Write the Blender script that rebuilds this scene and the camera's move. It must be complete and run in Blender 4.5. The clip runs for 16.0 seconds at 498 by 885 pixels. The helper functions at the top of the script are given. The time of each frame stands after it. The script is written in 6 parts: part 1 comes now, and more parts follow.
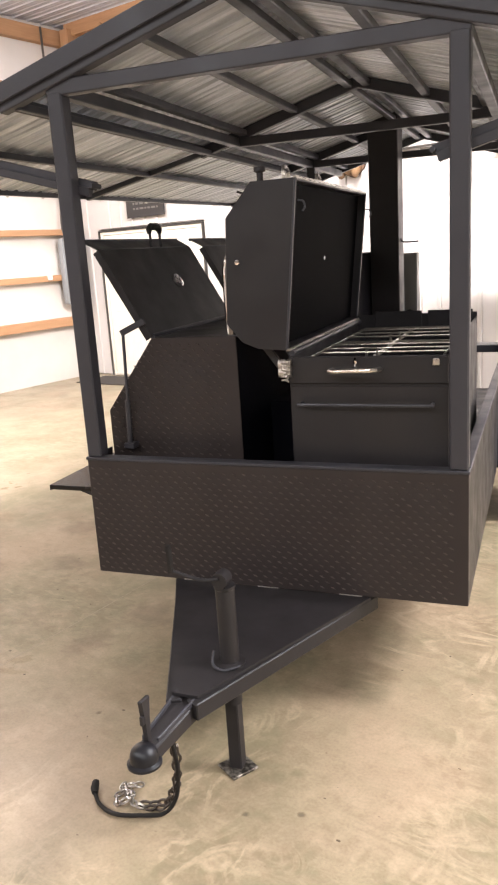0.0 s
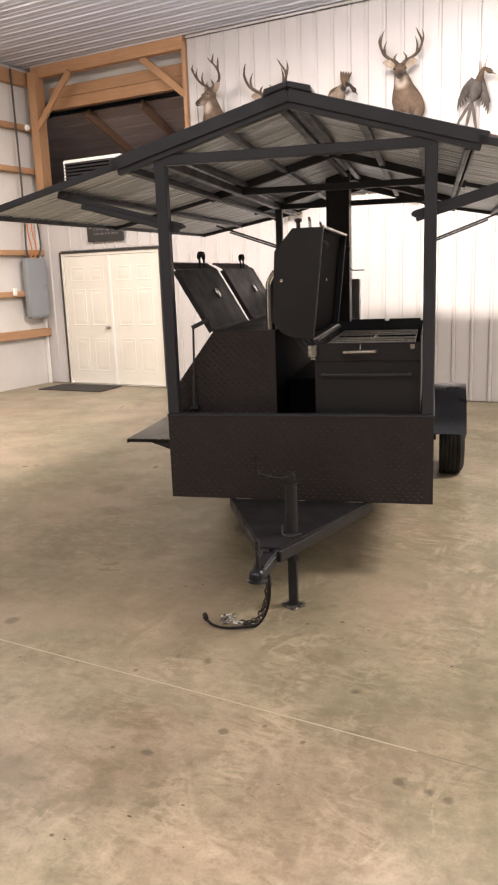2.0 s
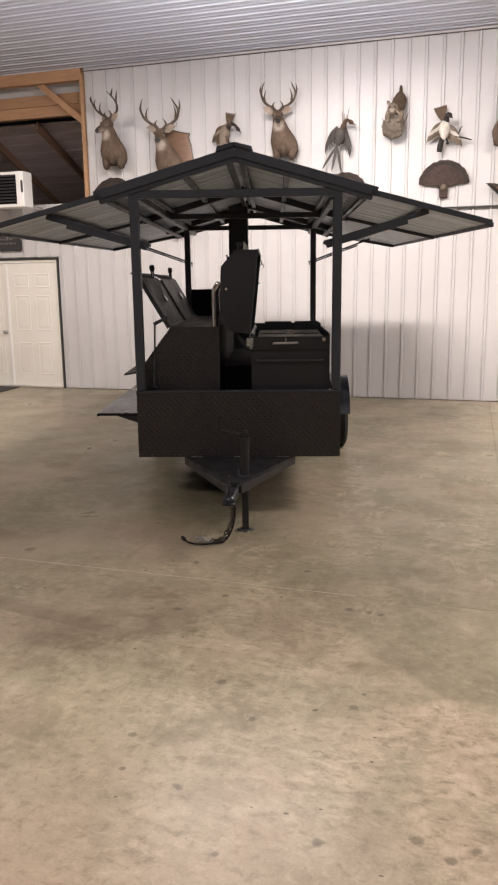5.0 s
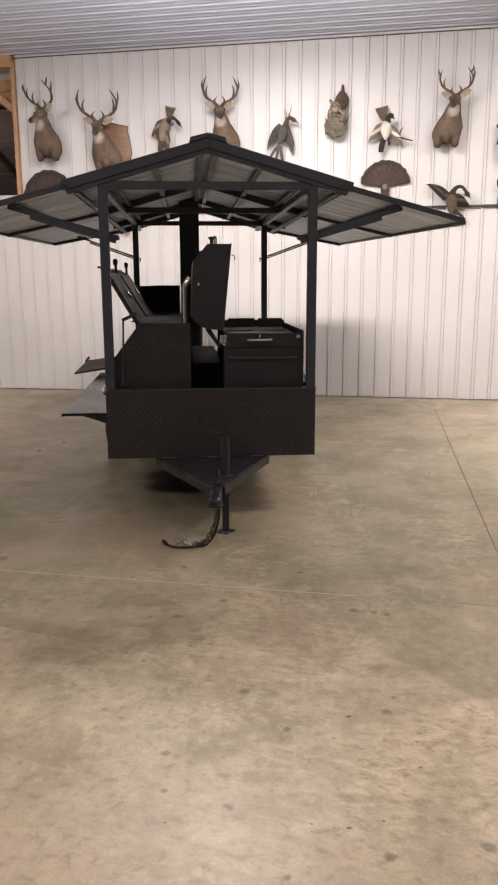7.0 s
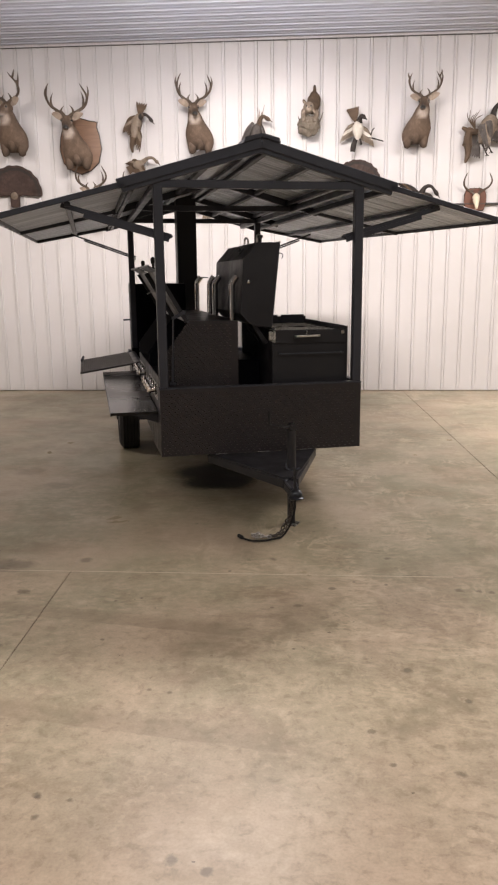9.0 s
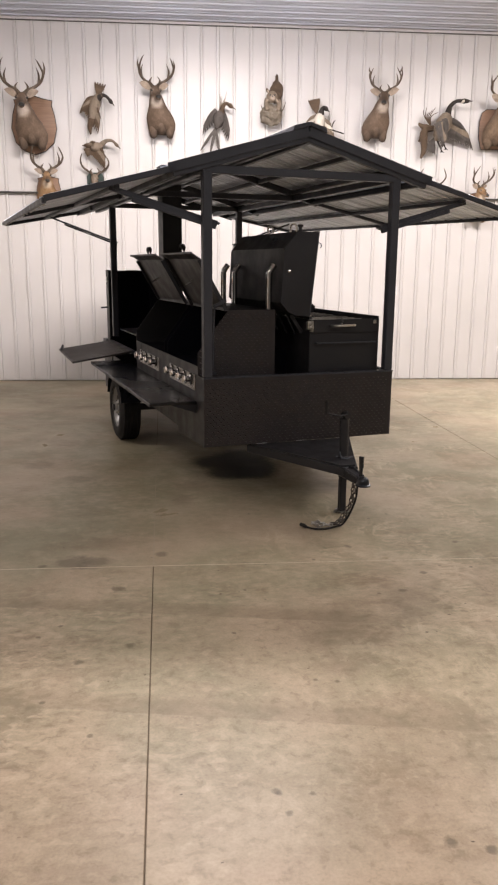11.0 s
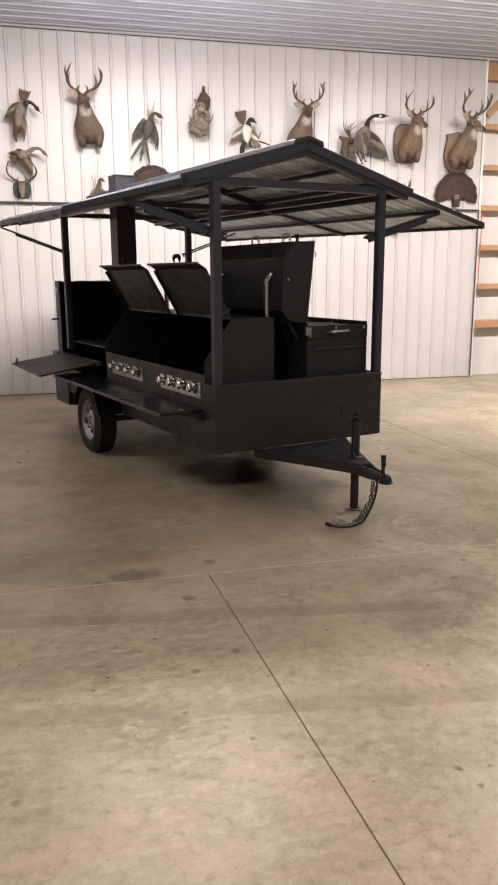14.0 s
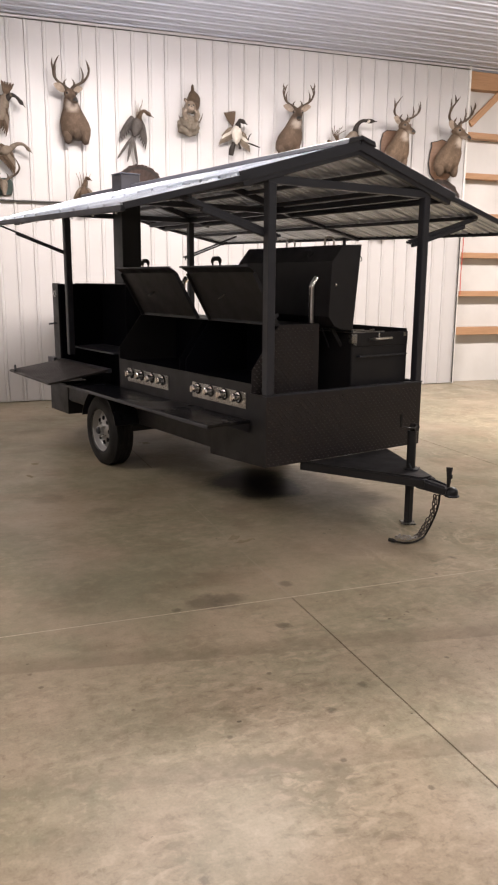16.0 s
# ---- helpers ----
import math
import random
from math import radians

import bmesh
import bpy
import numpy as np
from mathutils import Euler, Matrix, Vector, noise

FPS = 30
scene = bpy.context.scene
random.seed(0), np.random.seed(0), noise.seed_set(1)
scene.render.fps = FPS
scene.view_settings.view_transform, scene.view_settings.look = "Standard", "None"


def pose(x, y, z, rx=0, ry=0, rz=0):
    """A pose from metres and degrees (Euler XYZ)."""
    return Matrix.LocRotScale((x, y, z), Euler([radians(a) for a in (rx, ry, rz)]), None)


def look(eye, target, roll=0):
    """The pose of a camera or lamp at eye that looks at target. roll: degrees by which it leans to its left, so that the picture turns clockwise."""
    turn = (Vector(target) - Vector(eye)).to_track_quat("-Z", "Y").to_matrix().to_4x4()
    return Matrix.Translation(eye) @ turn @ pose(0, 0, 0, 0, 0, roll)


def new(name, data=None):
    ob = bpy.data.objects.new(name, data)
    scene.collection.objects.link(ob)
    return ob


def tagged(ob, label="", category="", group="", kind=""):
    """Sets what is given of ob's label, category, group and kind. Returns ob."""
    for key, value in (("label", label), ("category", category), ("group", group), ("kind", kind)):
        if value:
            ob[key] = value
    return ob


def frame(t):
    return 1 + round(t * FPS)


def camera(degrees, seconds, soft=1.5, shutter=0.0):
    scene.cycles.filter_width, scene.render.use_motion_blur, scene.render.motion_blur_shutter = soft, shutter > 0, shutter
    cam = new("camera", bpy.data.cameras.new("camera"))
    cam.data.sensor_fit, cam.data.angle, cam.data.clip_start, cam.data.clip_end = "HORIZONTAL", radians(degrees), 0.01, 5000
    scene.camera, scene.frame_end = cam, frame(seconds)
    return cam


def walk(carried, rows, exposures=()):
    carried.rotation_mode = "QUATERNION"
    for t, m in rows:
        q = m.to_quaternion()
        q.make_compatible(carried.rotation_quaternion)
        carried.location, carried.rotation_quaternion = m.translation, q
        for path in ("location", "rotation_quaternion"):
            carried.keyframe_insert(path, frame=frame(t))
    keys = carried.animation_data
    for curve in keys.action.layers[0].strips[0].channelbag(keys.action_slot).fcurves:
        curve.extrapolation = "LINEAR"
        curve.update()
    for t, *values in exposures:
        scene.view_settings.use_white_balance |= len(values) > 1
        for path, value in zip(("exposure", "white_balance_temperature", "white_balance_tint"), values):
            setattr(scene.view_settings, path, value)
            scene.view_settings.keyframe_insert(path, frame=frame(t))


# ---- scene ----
cam = camera(35.9, 16.0, 2.2)
PATH = [
    (0, (-0.028, 0.148, 1.644), (-1.140, 1.629, 1.189), -3.7),
    (0.5, (-0.084, -0.229, 1.641), (-1.089, 1.323, 1.158), -2.3),
    (1, (-0.003, -0.626, 1.608), (-1.002, 0.931, 1.131), -2.1),
    (1.5, (0.100, -0.984, 1.634), (-0.876, 0.592, 1.171), -2.5),
    (2, (0.161, -1.426, 1.658), (-0.747, 0.204, 1.248), -2.1),
    (2.5, (0.286, -1.787, 1.648), (-0.564, -0.120, 1.265), -1.7),
    (3, (0.330, -2.095, 1.658), (-0.446, -0.389, 1.293), -1.5),
    (3.5, (0.249, -2.374, 1.653), (-0.444, -0.632, 1.288), -1.4),
    (6, (0.002, -3.037, 1.642), (-0.479, -1.231, 1.249), -0.2),
    (6.5, (-0.130, -2.978, 1.629), (-0.544, -1.155, 1.237), -0.1),
    (7, (-0.348, -2.913, 1.623), (-0.707, -1.078, 1.234), -0.2),
    (7.5, (-0.554, -2.983, 1.629), (-0.852, -1.136, 1.247), -0.4),
    (8, (-0.799, -3.116, 1.631), (-1.048, -1.262, 1.248), -0.6),
    (8.5, (-1.073, -3.146, 1.610), (-1.278, -1.286, 1.226), -0.8),
    (9, (-1.369, -3.159, 1.639), (-1.500, -1.296, 1.240), -0.6),
    (11.5, (-2.735, -3.142, 1.640), (-2.540, -1.290, 1.214), 0.2),
    (12, (-2.940, -3.126, 1.636), (-2.716, -1.276, 1.219), -0.3),
    (12.5, (-3.112, -3.002, 1.657), (-2.835, -1.156, 1.254), -0.5),
    (13, (-3.227, -2.968, 1.649), (-2.882, -1.132, 1.253), -0.3),
    (13.5, (-3.377, -3.027, 1.649), (-2.969, -1.204, 1.248), -0.4),
    (14, (-3.491, -3.081, 1.649), (-3.024, -1.275, 1.242), -0.3),
    (14.5, (-3.612, -3.028, 1.646), (-3.097, -1.235, 1.239), -0.2),
    (15, (-3.758, -2.840, 1.657), (-3.195, -1.060, 1.251), 0.1),
    (15.5, (-3.916, -2.685, 1.668), (-3.332, -0.911, 1.266), 0.2),
    (16, (-4.189, -2.579, 1.640), (-3.562, -0.818, 1.245), 0.4),
]
walk(cam, [(t, look(eye, target, roll)) for t, eye, target, roll in PATH],
     [(0.0, 2.44, 6500, 10), (1.0, 2.10, 6750, 10), (2.0, 1.55, 6800, 10), (3.5, 1.08, 6600, 10), (6.0, 0.95, 6480, 10), (11.5, 1.08, 6480, 10), (16.0, 1.06, 6500, 10)])

# ---- light: strip lamps under the steel ceiling, in two rows ----
world = bpy.data.worlds.new("world")
scene.world = world
world.use_nodes = True
world.node_tree.nodes["Background"].inputs[0].default_value = (0.9, 0.92, 1.0, 1)
world.node_tree.nodes["Background"].inputs[1].default_value = 0.02

K = 0.955  # survey units to metres: the wall ribs are nine inches apart
WALL = 8.58  # far wall, survey units


def strip_lamp(x, y, z, power, tone, shares=((0, 1.0),)):
    """A long bare strip under the ceiling, in metres; shares are (tilt towards the far wall, part of the power)."""
    for tilt, share in shares:
        data = bpy.data.lights.new("strip_lamp", "AREA")
        data.shape, data.size, data.size_y, data.energy = "RECTANGLE", 2.4, 0.34, power * share
        data.color = tone
        new("strip_lamp", data).matrix_world = pose(x, y, z, tilt, 0, 0)


# round tubes throw to the sides as well as down
ROUND = ((0, 0.74), (76, 0.13), (-76, 0.13))
for lx, ly, power in ((-6.9, 4.38, 82), (-2.2, 4.38, 308), (2.5, 4.38, 205), (7.2, 4.38, 150)):
    strip_lamp(lx, ly, 4.62, power, (1.0, 0.892, 0.836), ROUND)
for lx, power in ((-6.7, 52), (-2.2, 58), (2.3, 62), (6.5, 55)):
    strip_lamp(lx, -3.8, 4.70, power, (0.990, 0.900, 0.835))


# ---- materials ----
def mat(name, base, rough=0.5, metal=0.0, spec=0.5, tint=(1.0, 1.0, 1.0)):
    m = bpy.data.materials.new(name)
    m.use_nodes = True
    b = m.node_tree.nodes["Principled BSDF"]
    b.inputs["Base Color"].default_value = (*base, 1)
    b.inputs["Roughness"].default_value = rough
    b.inputs["Metallic"].default_value = metal
    b.inputs["Specular IOR Level"].default_value = spec
    b.inputs["Specular Tint"].default_value = (*tint, 1)
    return m


class Nodes:
    """Short hand for building a node material on object or world coordinates."""

    def __init__(self, m, world_space=False):
        self.m, self.t = m, m.node_tree
        self.b = self.t.nodes["Principled BSDF"]
        if world_space:
            self.co = self.t.nodes.new("ShaderNodeNewGeometry").outputs["Position"]
        else:
            self.co = self.t.nodes.new("ShaderNodeTexCoord").outputs["Object"]

    def put(self, sock, v):
        if hasattr(v, "is_linked"):
            self.t.links.new(v, sock)
        else:
            sock.default_value = v

    def noise(self, scale, detail=4.0, rough=0.55, co=None, dist=0.0):
        n = self.t.nodes.new("ShaderNodeTexNoise")
        n.inputs["Scale"].default_value, n.inputs["Detail"].default_value = scale, detail
        n.inputs["Roughness"].default_value, n.inputs["Distortion"].default_value = rough, dist
        self.t.links.new(co or self.co, n.inputs["Vector"])
        return n.outputs["Fac"]

    def stretch(self, x, y, z):
        n = self.t.nodes.new("ShaderNodeMapping")
        n.inputs["Scale"].default_value = (x, y, z)
        self.t.links.new(self.co, n.inputs["Vector"])
        return n.outputs["Vector"]

    def ramp(self, fac, a, b, lo=0.0, hi=1.0):
        n = self.t.nodes.new("ShaderNodeMapRange")
        n.clamp = True
        self.put(n.inputs[0], fac)
        for i, v in enumerate((a, b, lo, hi)):
            self.put(n.inputs[i + 1], v)
        return n.outputs[0]

    def mix(self, fac, a, b, kind="MIX"):
        n = self.t.nodes.new("ShaderNodeMix")
        n.data_type, n.blend_type = "RGBA", kind
        self.put(n.inputs[0], fac)
        self.put(n.inputs[6], (*a, 1) if isinstance(a, tuple) else a)
        self.put(n.inputs[7], (*b, 1) if isinstance(b, tuple) else b)
        return n.outputs[2]

    def math(self, op, a, b=0.0):
        n = self.t.nodes.new("ShaderNodeMath")
        n.operation = op
        self.put(n.inputs[0], a)
        self.put(n.inputs[1], b)
        return n.outputs[0]

    def away(self, point):
        n = self.t.nodes.new("ShaderNodeVectorMath")
        n.operation = "DISTANCE"
        self.t.links.new(self.co, n.inputs[0])
        n.inputs[1].default_value = point
        return n.outputs["Value"]

    def rand(self):
        return self.t.nodes.new("ShaderNodeObjectInfo").outputs["Random"]

    def color(self, c):
        self.put(self.b.inputs["Base Color"], c)

    def rough(self, r):
        self.put(self.b.inputs["Roughness"], r)

    def bump(self, h, strength=0.2, dist=0.01):
        n = self.t.nodes.new("ShaderNodeBump")
        n.inputs["Strength"].default_value, n.inputs["Distance"].default_value = strength, dist
        self.put(n.inputs["Height"], h)
        self.t.links.new(n.outputs[0], self.b.inputs["Normal"])


def paint(name, base, worn, rough=0.42, spec=0.4):
    """Satin paint on steel: faint dust, smears and orange peel."""
    m = mat(name, base, rough, 0.0, spec, (0.80, 0.90, 1.0))
    n = Nodes(m)
    n.color(n.mix(n.ramp(n.noise(3.0, 5), 0.42, 0.75), base, worn))
    n.rough(n.ramp(n.noise(7.0, 4), 0.3, 0.75, rough - 0.08, rough + 0.16))
    n.bump(n.noise(380.0, 2), 0.06, 0.002)
    return m


M_BLACK = paint("black_paint", (0.0200, 0.0188, 0.0212), (0.0255, 0.0240, 0.0262), 0.43, 0.34)
M_TUBE = paint("tube_paint", (0.0370, 0.0380, 0.0480), (0.0450, 0.0462, 0.0570), 0.42, 0.40)
M_TREAD = paint("tread_paint", (0.0290, 0.0238, 0.0240), (0.0345, 0.0285, 0.0285), 0.42, 0.34)
# tread paint made paler: the glints on the lugs are put into the colour
M_LUG = mat("glint_lug_paint", (0.056, 0.047, 0.046), 0.30, 0.0, 0.66)
# soot black; the navy shade of insides and recesses is put into the colour
M_SOOT_SHADE = mat("soot_shade_steel", (0.0036, 0.0040, 0.0072), 0.65, 0.0, 0.06)
M_LINING = mat("shade_black_lining", (0.0015, 0.0017, 0.0028), 0.7, 0.0, 0.02)
M_SHELF = mat("shelf_steel", (0.0045, 0.0050, 0.0075), 0.24, 0.0, 0.38)
M_FENDER = paint("fender_paint", (0.0090, 0.0090, 0.0120), (0.0120, 0.0118, 0.0150), 0.30, 0.42)
for _m, _r in ((M_SOOT_SHADE, 0.6), (M_SHELF, 0.22)):
    _n = Nodes(_m)
    _n.rough(_n.ramp(_n.noise(1.4, 3), 0.3, 0.7, _r, _r + 0.08))
    _n.bump(_n.noise(300.0, 2), 0.04, 0.002)


def galvanised():
    m = mat("galvanised_sheet", (0.6, 0.6, 0.6), 0.36, 0.4)
    n = Nodes(m)
    g = n.noise(22.0, 3, 0.7)
    s = n.noise(1.0, 5, 0.65, n.stretch(1.1, 26.0, 1.1))
    c = n.mix(n.ramp(g, 0.3, 0.7), (0.50, 0.57, 0.68), (0.62, 0.69, 0.80))
    n.color(n.mix(n.ramp(s, 0.42, 0.62), n.mix(0.6, c, (0.34, 0.37, 0.41)), n.mix(0.4, c, (0.90, 0.92, 0.95))))
    n.rough(n.ramp(s, 0.3, 0.7, 0.50, 0.32))
    n.bump(s, 0.12, 0.01)
    return m


M_GALV = galvanised()
M_CHROME = mat("chrome", (0.82, 0.82, 0.83), 0.07, 1.0)
M_STEEL = mat("brushed_steel", (0.55, 0.54, 0.52), 0.28, 1.0)
_n = Nodes(M_STEEL)
_n.rough(_n.ramp(_n.noise(40.0, 3, 0.6, _n.stretch(12, 0.6, 12)), 0.3, 0.7, 0.2, 0.4))
M_CHAIN = mat("zinc_chain", (0.42, 0.41, 0.40), 0.35, 1.0)
M_DARKCHAIN = mat("oiled_chain", (0.10, 0.09, 0.085), 0.45, 0.9)
M_RUBBER = mat("rubber", (0.011, 0.011, 0.012), 0.72, 0.0, 0.3)
_n = Nodes(M_RUBBER)
_n.color(_n.mix(_n.ramp(_n.noise(9.0), 0.4, 0.75), (0.009, 0.009, 0.010), (0.020, 0.019, 0.018)))
M_RIM = mat("silver_rim", (0.34, 0.34, 0.34), 0.38, 0.6)
M_FOOT = mat("scuffed_zinc", (0.3, 0.3, 0.29), 0.5, 0.8)
_n = Nodes(M_FOOT)
_n.color(_n.mix(_n.ramp(_n.noise(45.0, 3), 0.40, 0.66), (0.05, 0.047, 0.043), (0.36, 0.35, 0.33)))


def concrete():
    m = mat("sealed_concrete", (0.3, 0.25, 0.18), 0.5)
    n = Nodes(m, True)
    sep = n.t.nodes.new("ShaderNodeSeparateXYZ")
    n.t.links.new(n.co, sep.inputs[0])
    worn = n.ramp(sep.outputs[1], 1.1, -0.2, 0.40, 1.0)
    big = n.noise(0.40, 5, 0.6)
    mid = n.noise(1.7, 6, 0.60, None, 0.35)
    blot = n.noise(6.5, 6, 0.62, None, 0.3)
    small = n.noise(20.0, 5, 0.62, None, 0.3)
    fine = n.noise(95.0, 3)
    # cloudy tan and olive cast of the cured slab
    c = n.mix(n.ramp(big, 0.38, 0.60), (0.232, 0.207, 0.142), (0.312, 0.267, 0.190))
    c = n.mix(n.ramp(n.noise(0.9, 4), 0.46, 0.62, 0.0, 0.75), c, (0.232, 0.216, 0.150))
    # darker and greener towards the far wall: the canopy's shaded tint put into the colour
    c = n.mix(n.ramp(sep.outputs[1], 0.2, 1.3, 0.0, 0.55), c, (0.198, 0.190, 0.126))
    c = n.mix(n.ramp(mid, 0.50, 0.66, 0.0, 0.55), c, (0.358, 0.306, 0.222))
    c = n.mix(n.ramp(mid, 0.48, 0.35, 0.0, 0.55), c, (0.190, 0.154, 0.104))
    c = n.mix(n.ramp(blot, 0.52, 0.66, 0.0, 0.38), c, (0.380, 0.321, 0.236))
    c = n.mix(n.math("MULTIPLY", worn, n.ramp(blot, 0.48, 0.34, 0.0, 0.48)), c, (0.176, 0.144, 0.100))
    # rosy bleached areas, a painted lit foreground, and a few brown areas
    c = n.mix(n.ramp(n.noise(1.15, 4, 0.6), 0.45, 0.62, 0.0, 0.62), c, (0.378, 0.296, 0.222))
    # pinker and paler towards the near end: lamplight on the floor as colour
    c = n.mix(n.ramp(sep.outputs[1], -0.5, -1.4, 0.0, 0.42), c, (0.410, 0.306, 0.242))
    c = n.mix(n.ramp(n.noise(1.6, 5, 0.6, n.stretch(0.9, 1.6, 1.0)), 0.57, 0.68, 0.0, 0.50), c, (0.190, 0.146, 0.096))
    # pale worm-like ripples that the trowel left, in patches and bent every way
    worked = n.math("MULTIPLY", n.ramp(sep.outputs[0], -2.4, -1.2, 0.16, 1.0), n.ramp(sep.outputs[1], -1.3, -0.5, 0.35, 1.0))
    swirl = 0.0
    for x, y, r in SWIRLS:
        swirl = n.math("MAXIMUM", swirl, n.ramp(n.math("ADD", n.away((x * K, y * K, 0)), n.ramp(mid, 0.3, 0.7, -0.4 * r, 0.4 * r)), r * 1.2, r * 0.4))
    for sx, sy, twist, wide, where, amount in ((2.0, 5.6, 1.3, 0.060, 0.80, 0.66), (6.0, 2.8, 1.2, 0.064, 1.05, 0.56), (6.5, 10.5, 1.3, 0.078, 0.62, 0.52)):
        ridge = n.math("ABSOLUTE", n.math("SUBTRACT", n.noise(1.0, 4, 0.55, n.stretch(sx, sy, 1.0), twist), 0.5))
        broken = n.math("MULTIPLY", n.ramp(n.noise(where, 3, 0.5, n.stretch(1.0 + 0.1 * sx, 1.0, 1.0)), 0.47, 0.58), n.math("MULTIPLY", worked, n.ramp(n.noise(3.2 + where, 4, 0.6), 0.44, 0.62)))
        broken = n.math("MAXIMUM", broken, n.math("MULTIPLY", swirl, n.ramp(n.noise(2.6 + where, 4, 0.6), 0.44, 0.64, 0.0, 0.62)))
        c = n.mix(n.math("MULTIPLY", n.math("MULTIPLY", n.ramp(ridge, wide, 0.0), broken), amount), c, (0.520, 0.428, 0.318))
        c = n.mix(n.math("MULTIPLY", n.math("MULTIPLY", n.ramp(ridge, wide * 1.1, wide * 2.4), broken), amount * 0.55), c, (0.185, 0.146, 0.100))
    c = n.mix(n.math("MULTIPLY", worn, n.ramp(small, 0.53, 0.66, 0.0, 0.42)), c, (0.420, 0.345, 0.256))
    c = n.mix(n.math("MULTIPLY", worn, n.ramp(small, 0.47, 0.33, 0.0, 0.44)), c, (0.150, 0.120, 0.082))
    # pitted patches, worn pale between small dark marks
    pits = n.math("MULTIPLY", worn, n.ramp(n.noise(0.75, 4, 0.6), 0.45, 0.60))
    pock = n.noise(13.0, 3, 0.55, n.stretch(1.0, 1.7, 1.0), 0.5)
    c = n.mix(n.math("MULTIPLY", pits, n.ramp(pock, 0.52, 0.64, 0.0, 0.60)), c, (0.458, 0.372, 0.280))
    c = n.mix(n.math("MULTIPLY", pits, n.ramp(pock, 0.42, 0.32, 0.0, 0.55)), c, (0.150, 0.118, 0.082))
    c = n.mix(n.ramp(fine, 0.40, 0.7, 0.0, 0.22), c, (0.150, 0.122, 0.086))
    # two faint dirty wheel tracks, leaning across the hall
    run = n.math("ADD", n.math("MULTIPLY", sep.outputs[0], 0.1616), n.math("MULTIPLY", sep.outputs[1], 0.9869))
    run = n.math("ADD", run, n.ramp(n.noise(7.0, 4, 0.6), 0.3, 0.7, -0.006, 0.006))
    along = n.math("MULTIPLY", n.ramp(sep.outputs[0], -0.9, -1.9), n.ramp(n.noise(1.3, 3), 0.35, 0.55, 0.45, 1.0))
    for lo, hi in ((-0.957, -0.845), (-0.112, 0.012)):
        band = n.math("MULTIPLY", n.ramp(run, lo - 0.004, lo + 0.005), n.ramp(run, hi + 0.030, hi - 0.030))
        c = n.mix(n.math("MULTIPLY", n.math("MULTIPLY", band, along), 0.44), c, (0.165, 0.132, 0.092))
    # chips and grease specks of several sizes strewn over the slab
    wob = n.noise(26.0, 4, 0.65)
    for scale, reach, keep, dark in ((1.9, 0.060, 0.78, 0.50), (4.3, 0.070, 0.80, 0.75), (9.0, 0.085, 0.84, 0.80), (17.0, 0.12, 0.93, 0.85)):
        v = n.t.nodes.new("ShaderNodeTexVoronoi")
        v.inputs["Scale"].default_value = scale
        n.t.links.new(n.stretch(1.0, 1.0 + 0.05 * scale, 1.0), v.inputs["Vector"])
        pick = n.t.nodes.new("ShaderNodeSeparateColor")
        n.t.links.new(v.outputs["Color"], pick.inputs[0])
        size = n.ramp(pick.outputs[1], 0.0, 1.0, 0.25, 1.0)
        d = n.math("ADD", v.outputs["Distance"], n.ramp(wob, 0.25, 0.75, -reach * 0.6, reach * 0.6))
        spot = n.ramp(n.math("SUBTRACT", n.math("MULTIPLY", size, reach), d), -0.010, 0.012)
        spot = n.math("MULTIPLY", spot, n.ramp(pick.outputs[0], keep, keep + 0.03))
        c = n.mix(n.math("MULTIPLY", spot, dark), c, (0.068, 0.055, 0.040))
    # soft brown clouds where something dried up
    for x, y, r in CLOUDS:
        d = n.math("ADD", n.away((x * K, y * K, 0)), n.ramp(blot, 0.25, 0.75, -0.7 * r, 0.7 * r))
        c = n.mix(n.ramp(d, r * 1.3, r * 0.3, 0.0, 0.42), c, (0.140, 0.110, 0.074))
    # the drips that stand out, round and fairly crisp
    for x, y, r in STAINS + [(x, y, 0.015) for x, y in DROPS]:
        d = n.math("ADD", n.away((x * K, y * K, 0)), n.ramp(wob, 0.25, 0.75, -0.45 * r, 0.45 * r))
        c = n.mix(n.math("MULTIPLY", n.ramp(d, r * 0.95, r * 0.40), 0.58), c, (0.075, 0.060, 0.044))
    # old faint puddles
    for x, y, r in PUDDLES:
        d = n.math("ADD", n.away((x * K, y * K, 0)), n.ramp(n.noise(8.0, 4, 0.6), 0.25, 0.75, -0.55 * r, 0.55 * r))
        c = n.mix(n.ramp(d, r * 1.25, r * 0.60, 0.0, 0.55 if y < 1.5 else 0.34), c, (0.085, 0.068, 0.050))
    # near-black patches on the slab below the trailer, ragged at the rim
    for x, y, r in BLACK_PATCHES:
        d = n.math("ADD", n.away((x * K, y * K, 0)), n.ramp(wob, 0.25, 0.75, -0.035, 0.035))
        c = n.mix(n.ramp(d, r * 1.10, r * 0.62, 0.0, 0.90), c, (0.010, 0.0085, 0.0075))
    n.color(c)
    n.rough(n.ramp(mid, 0.3, 0.7, 0.38, 0.27))
    n.put(n.b.inputs["Specular IOR Level"], 0.07)
    n.bump(n.math("ADD", n.math("MULTIPLY", fine, 0.2), small), 0.025, 0.003)
    return m


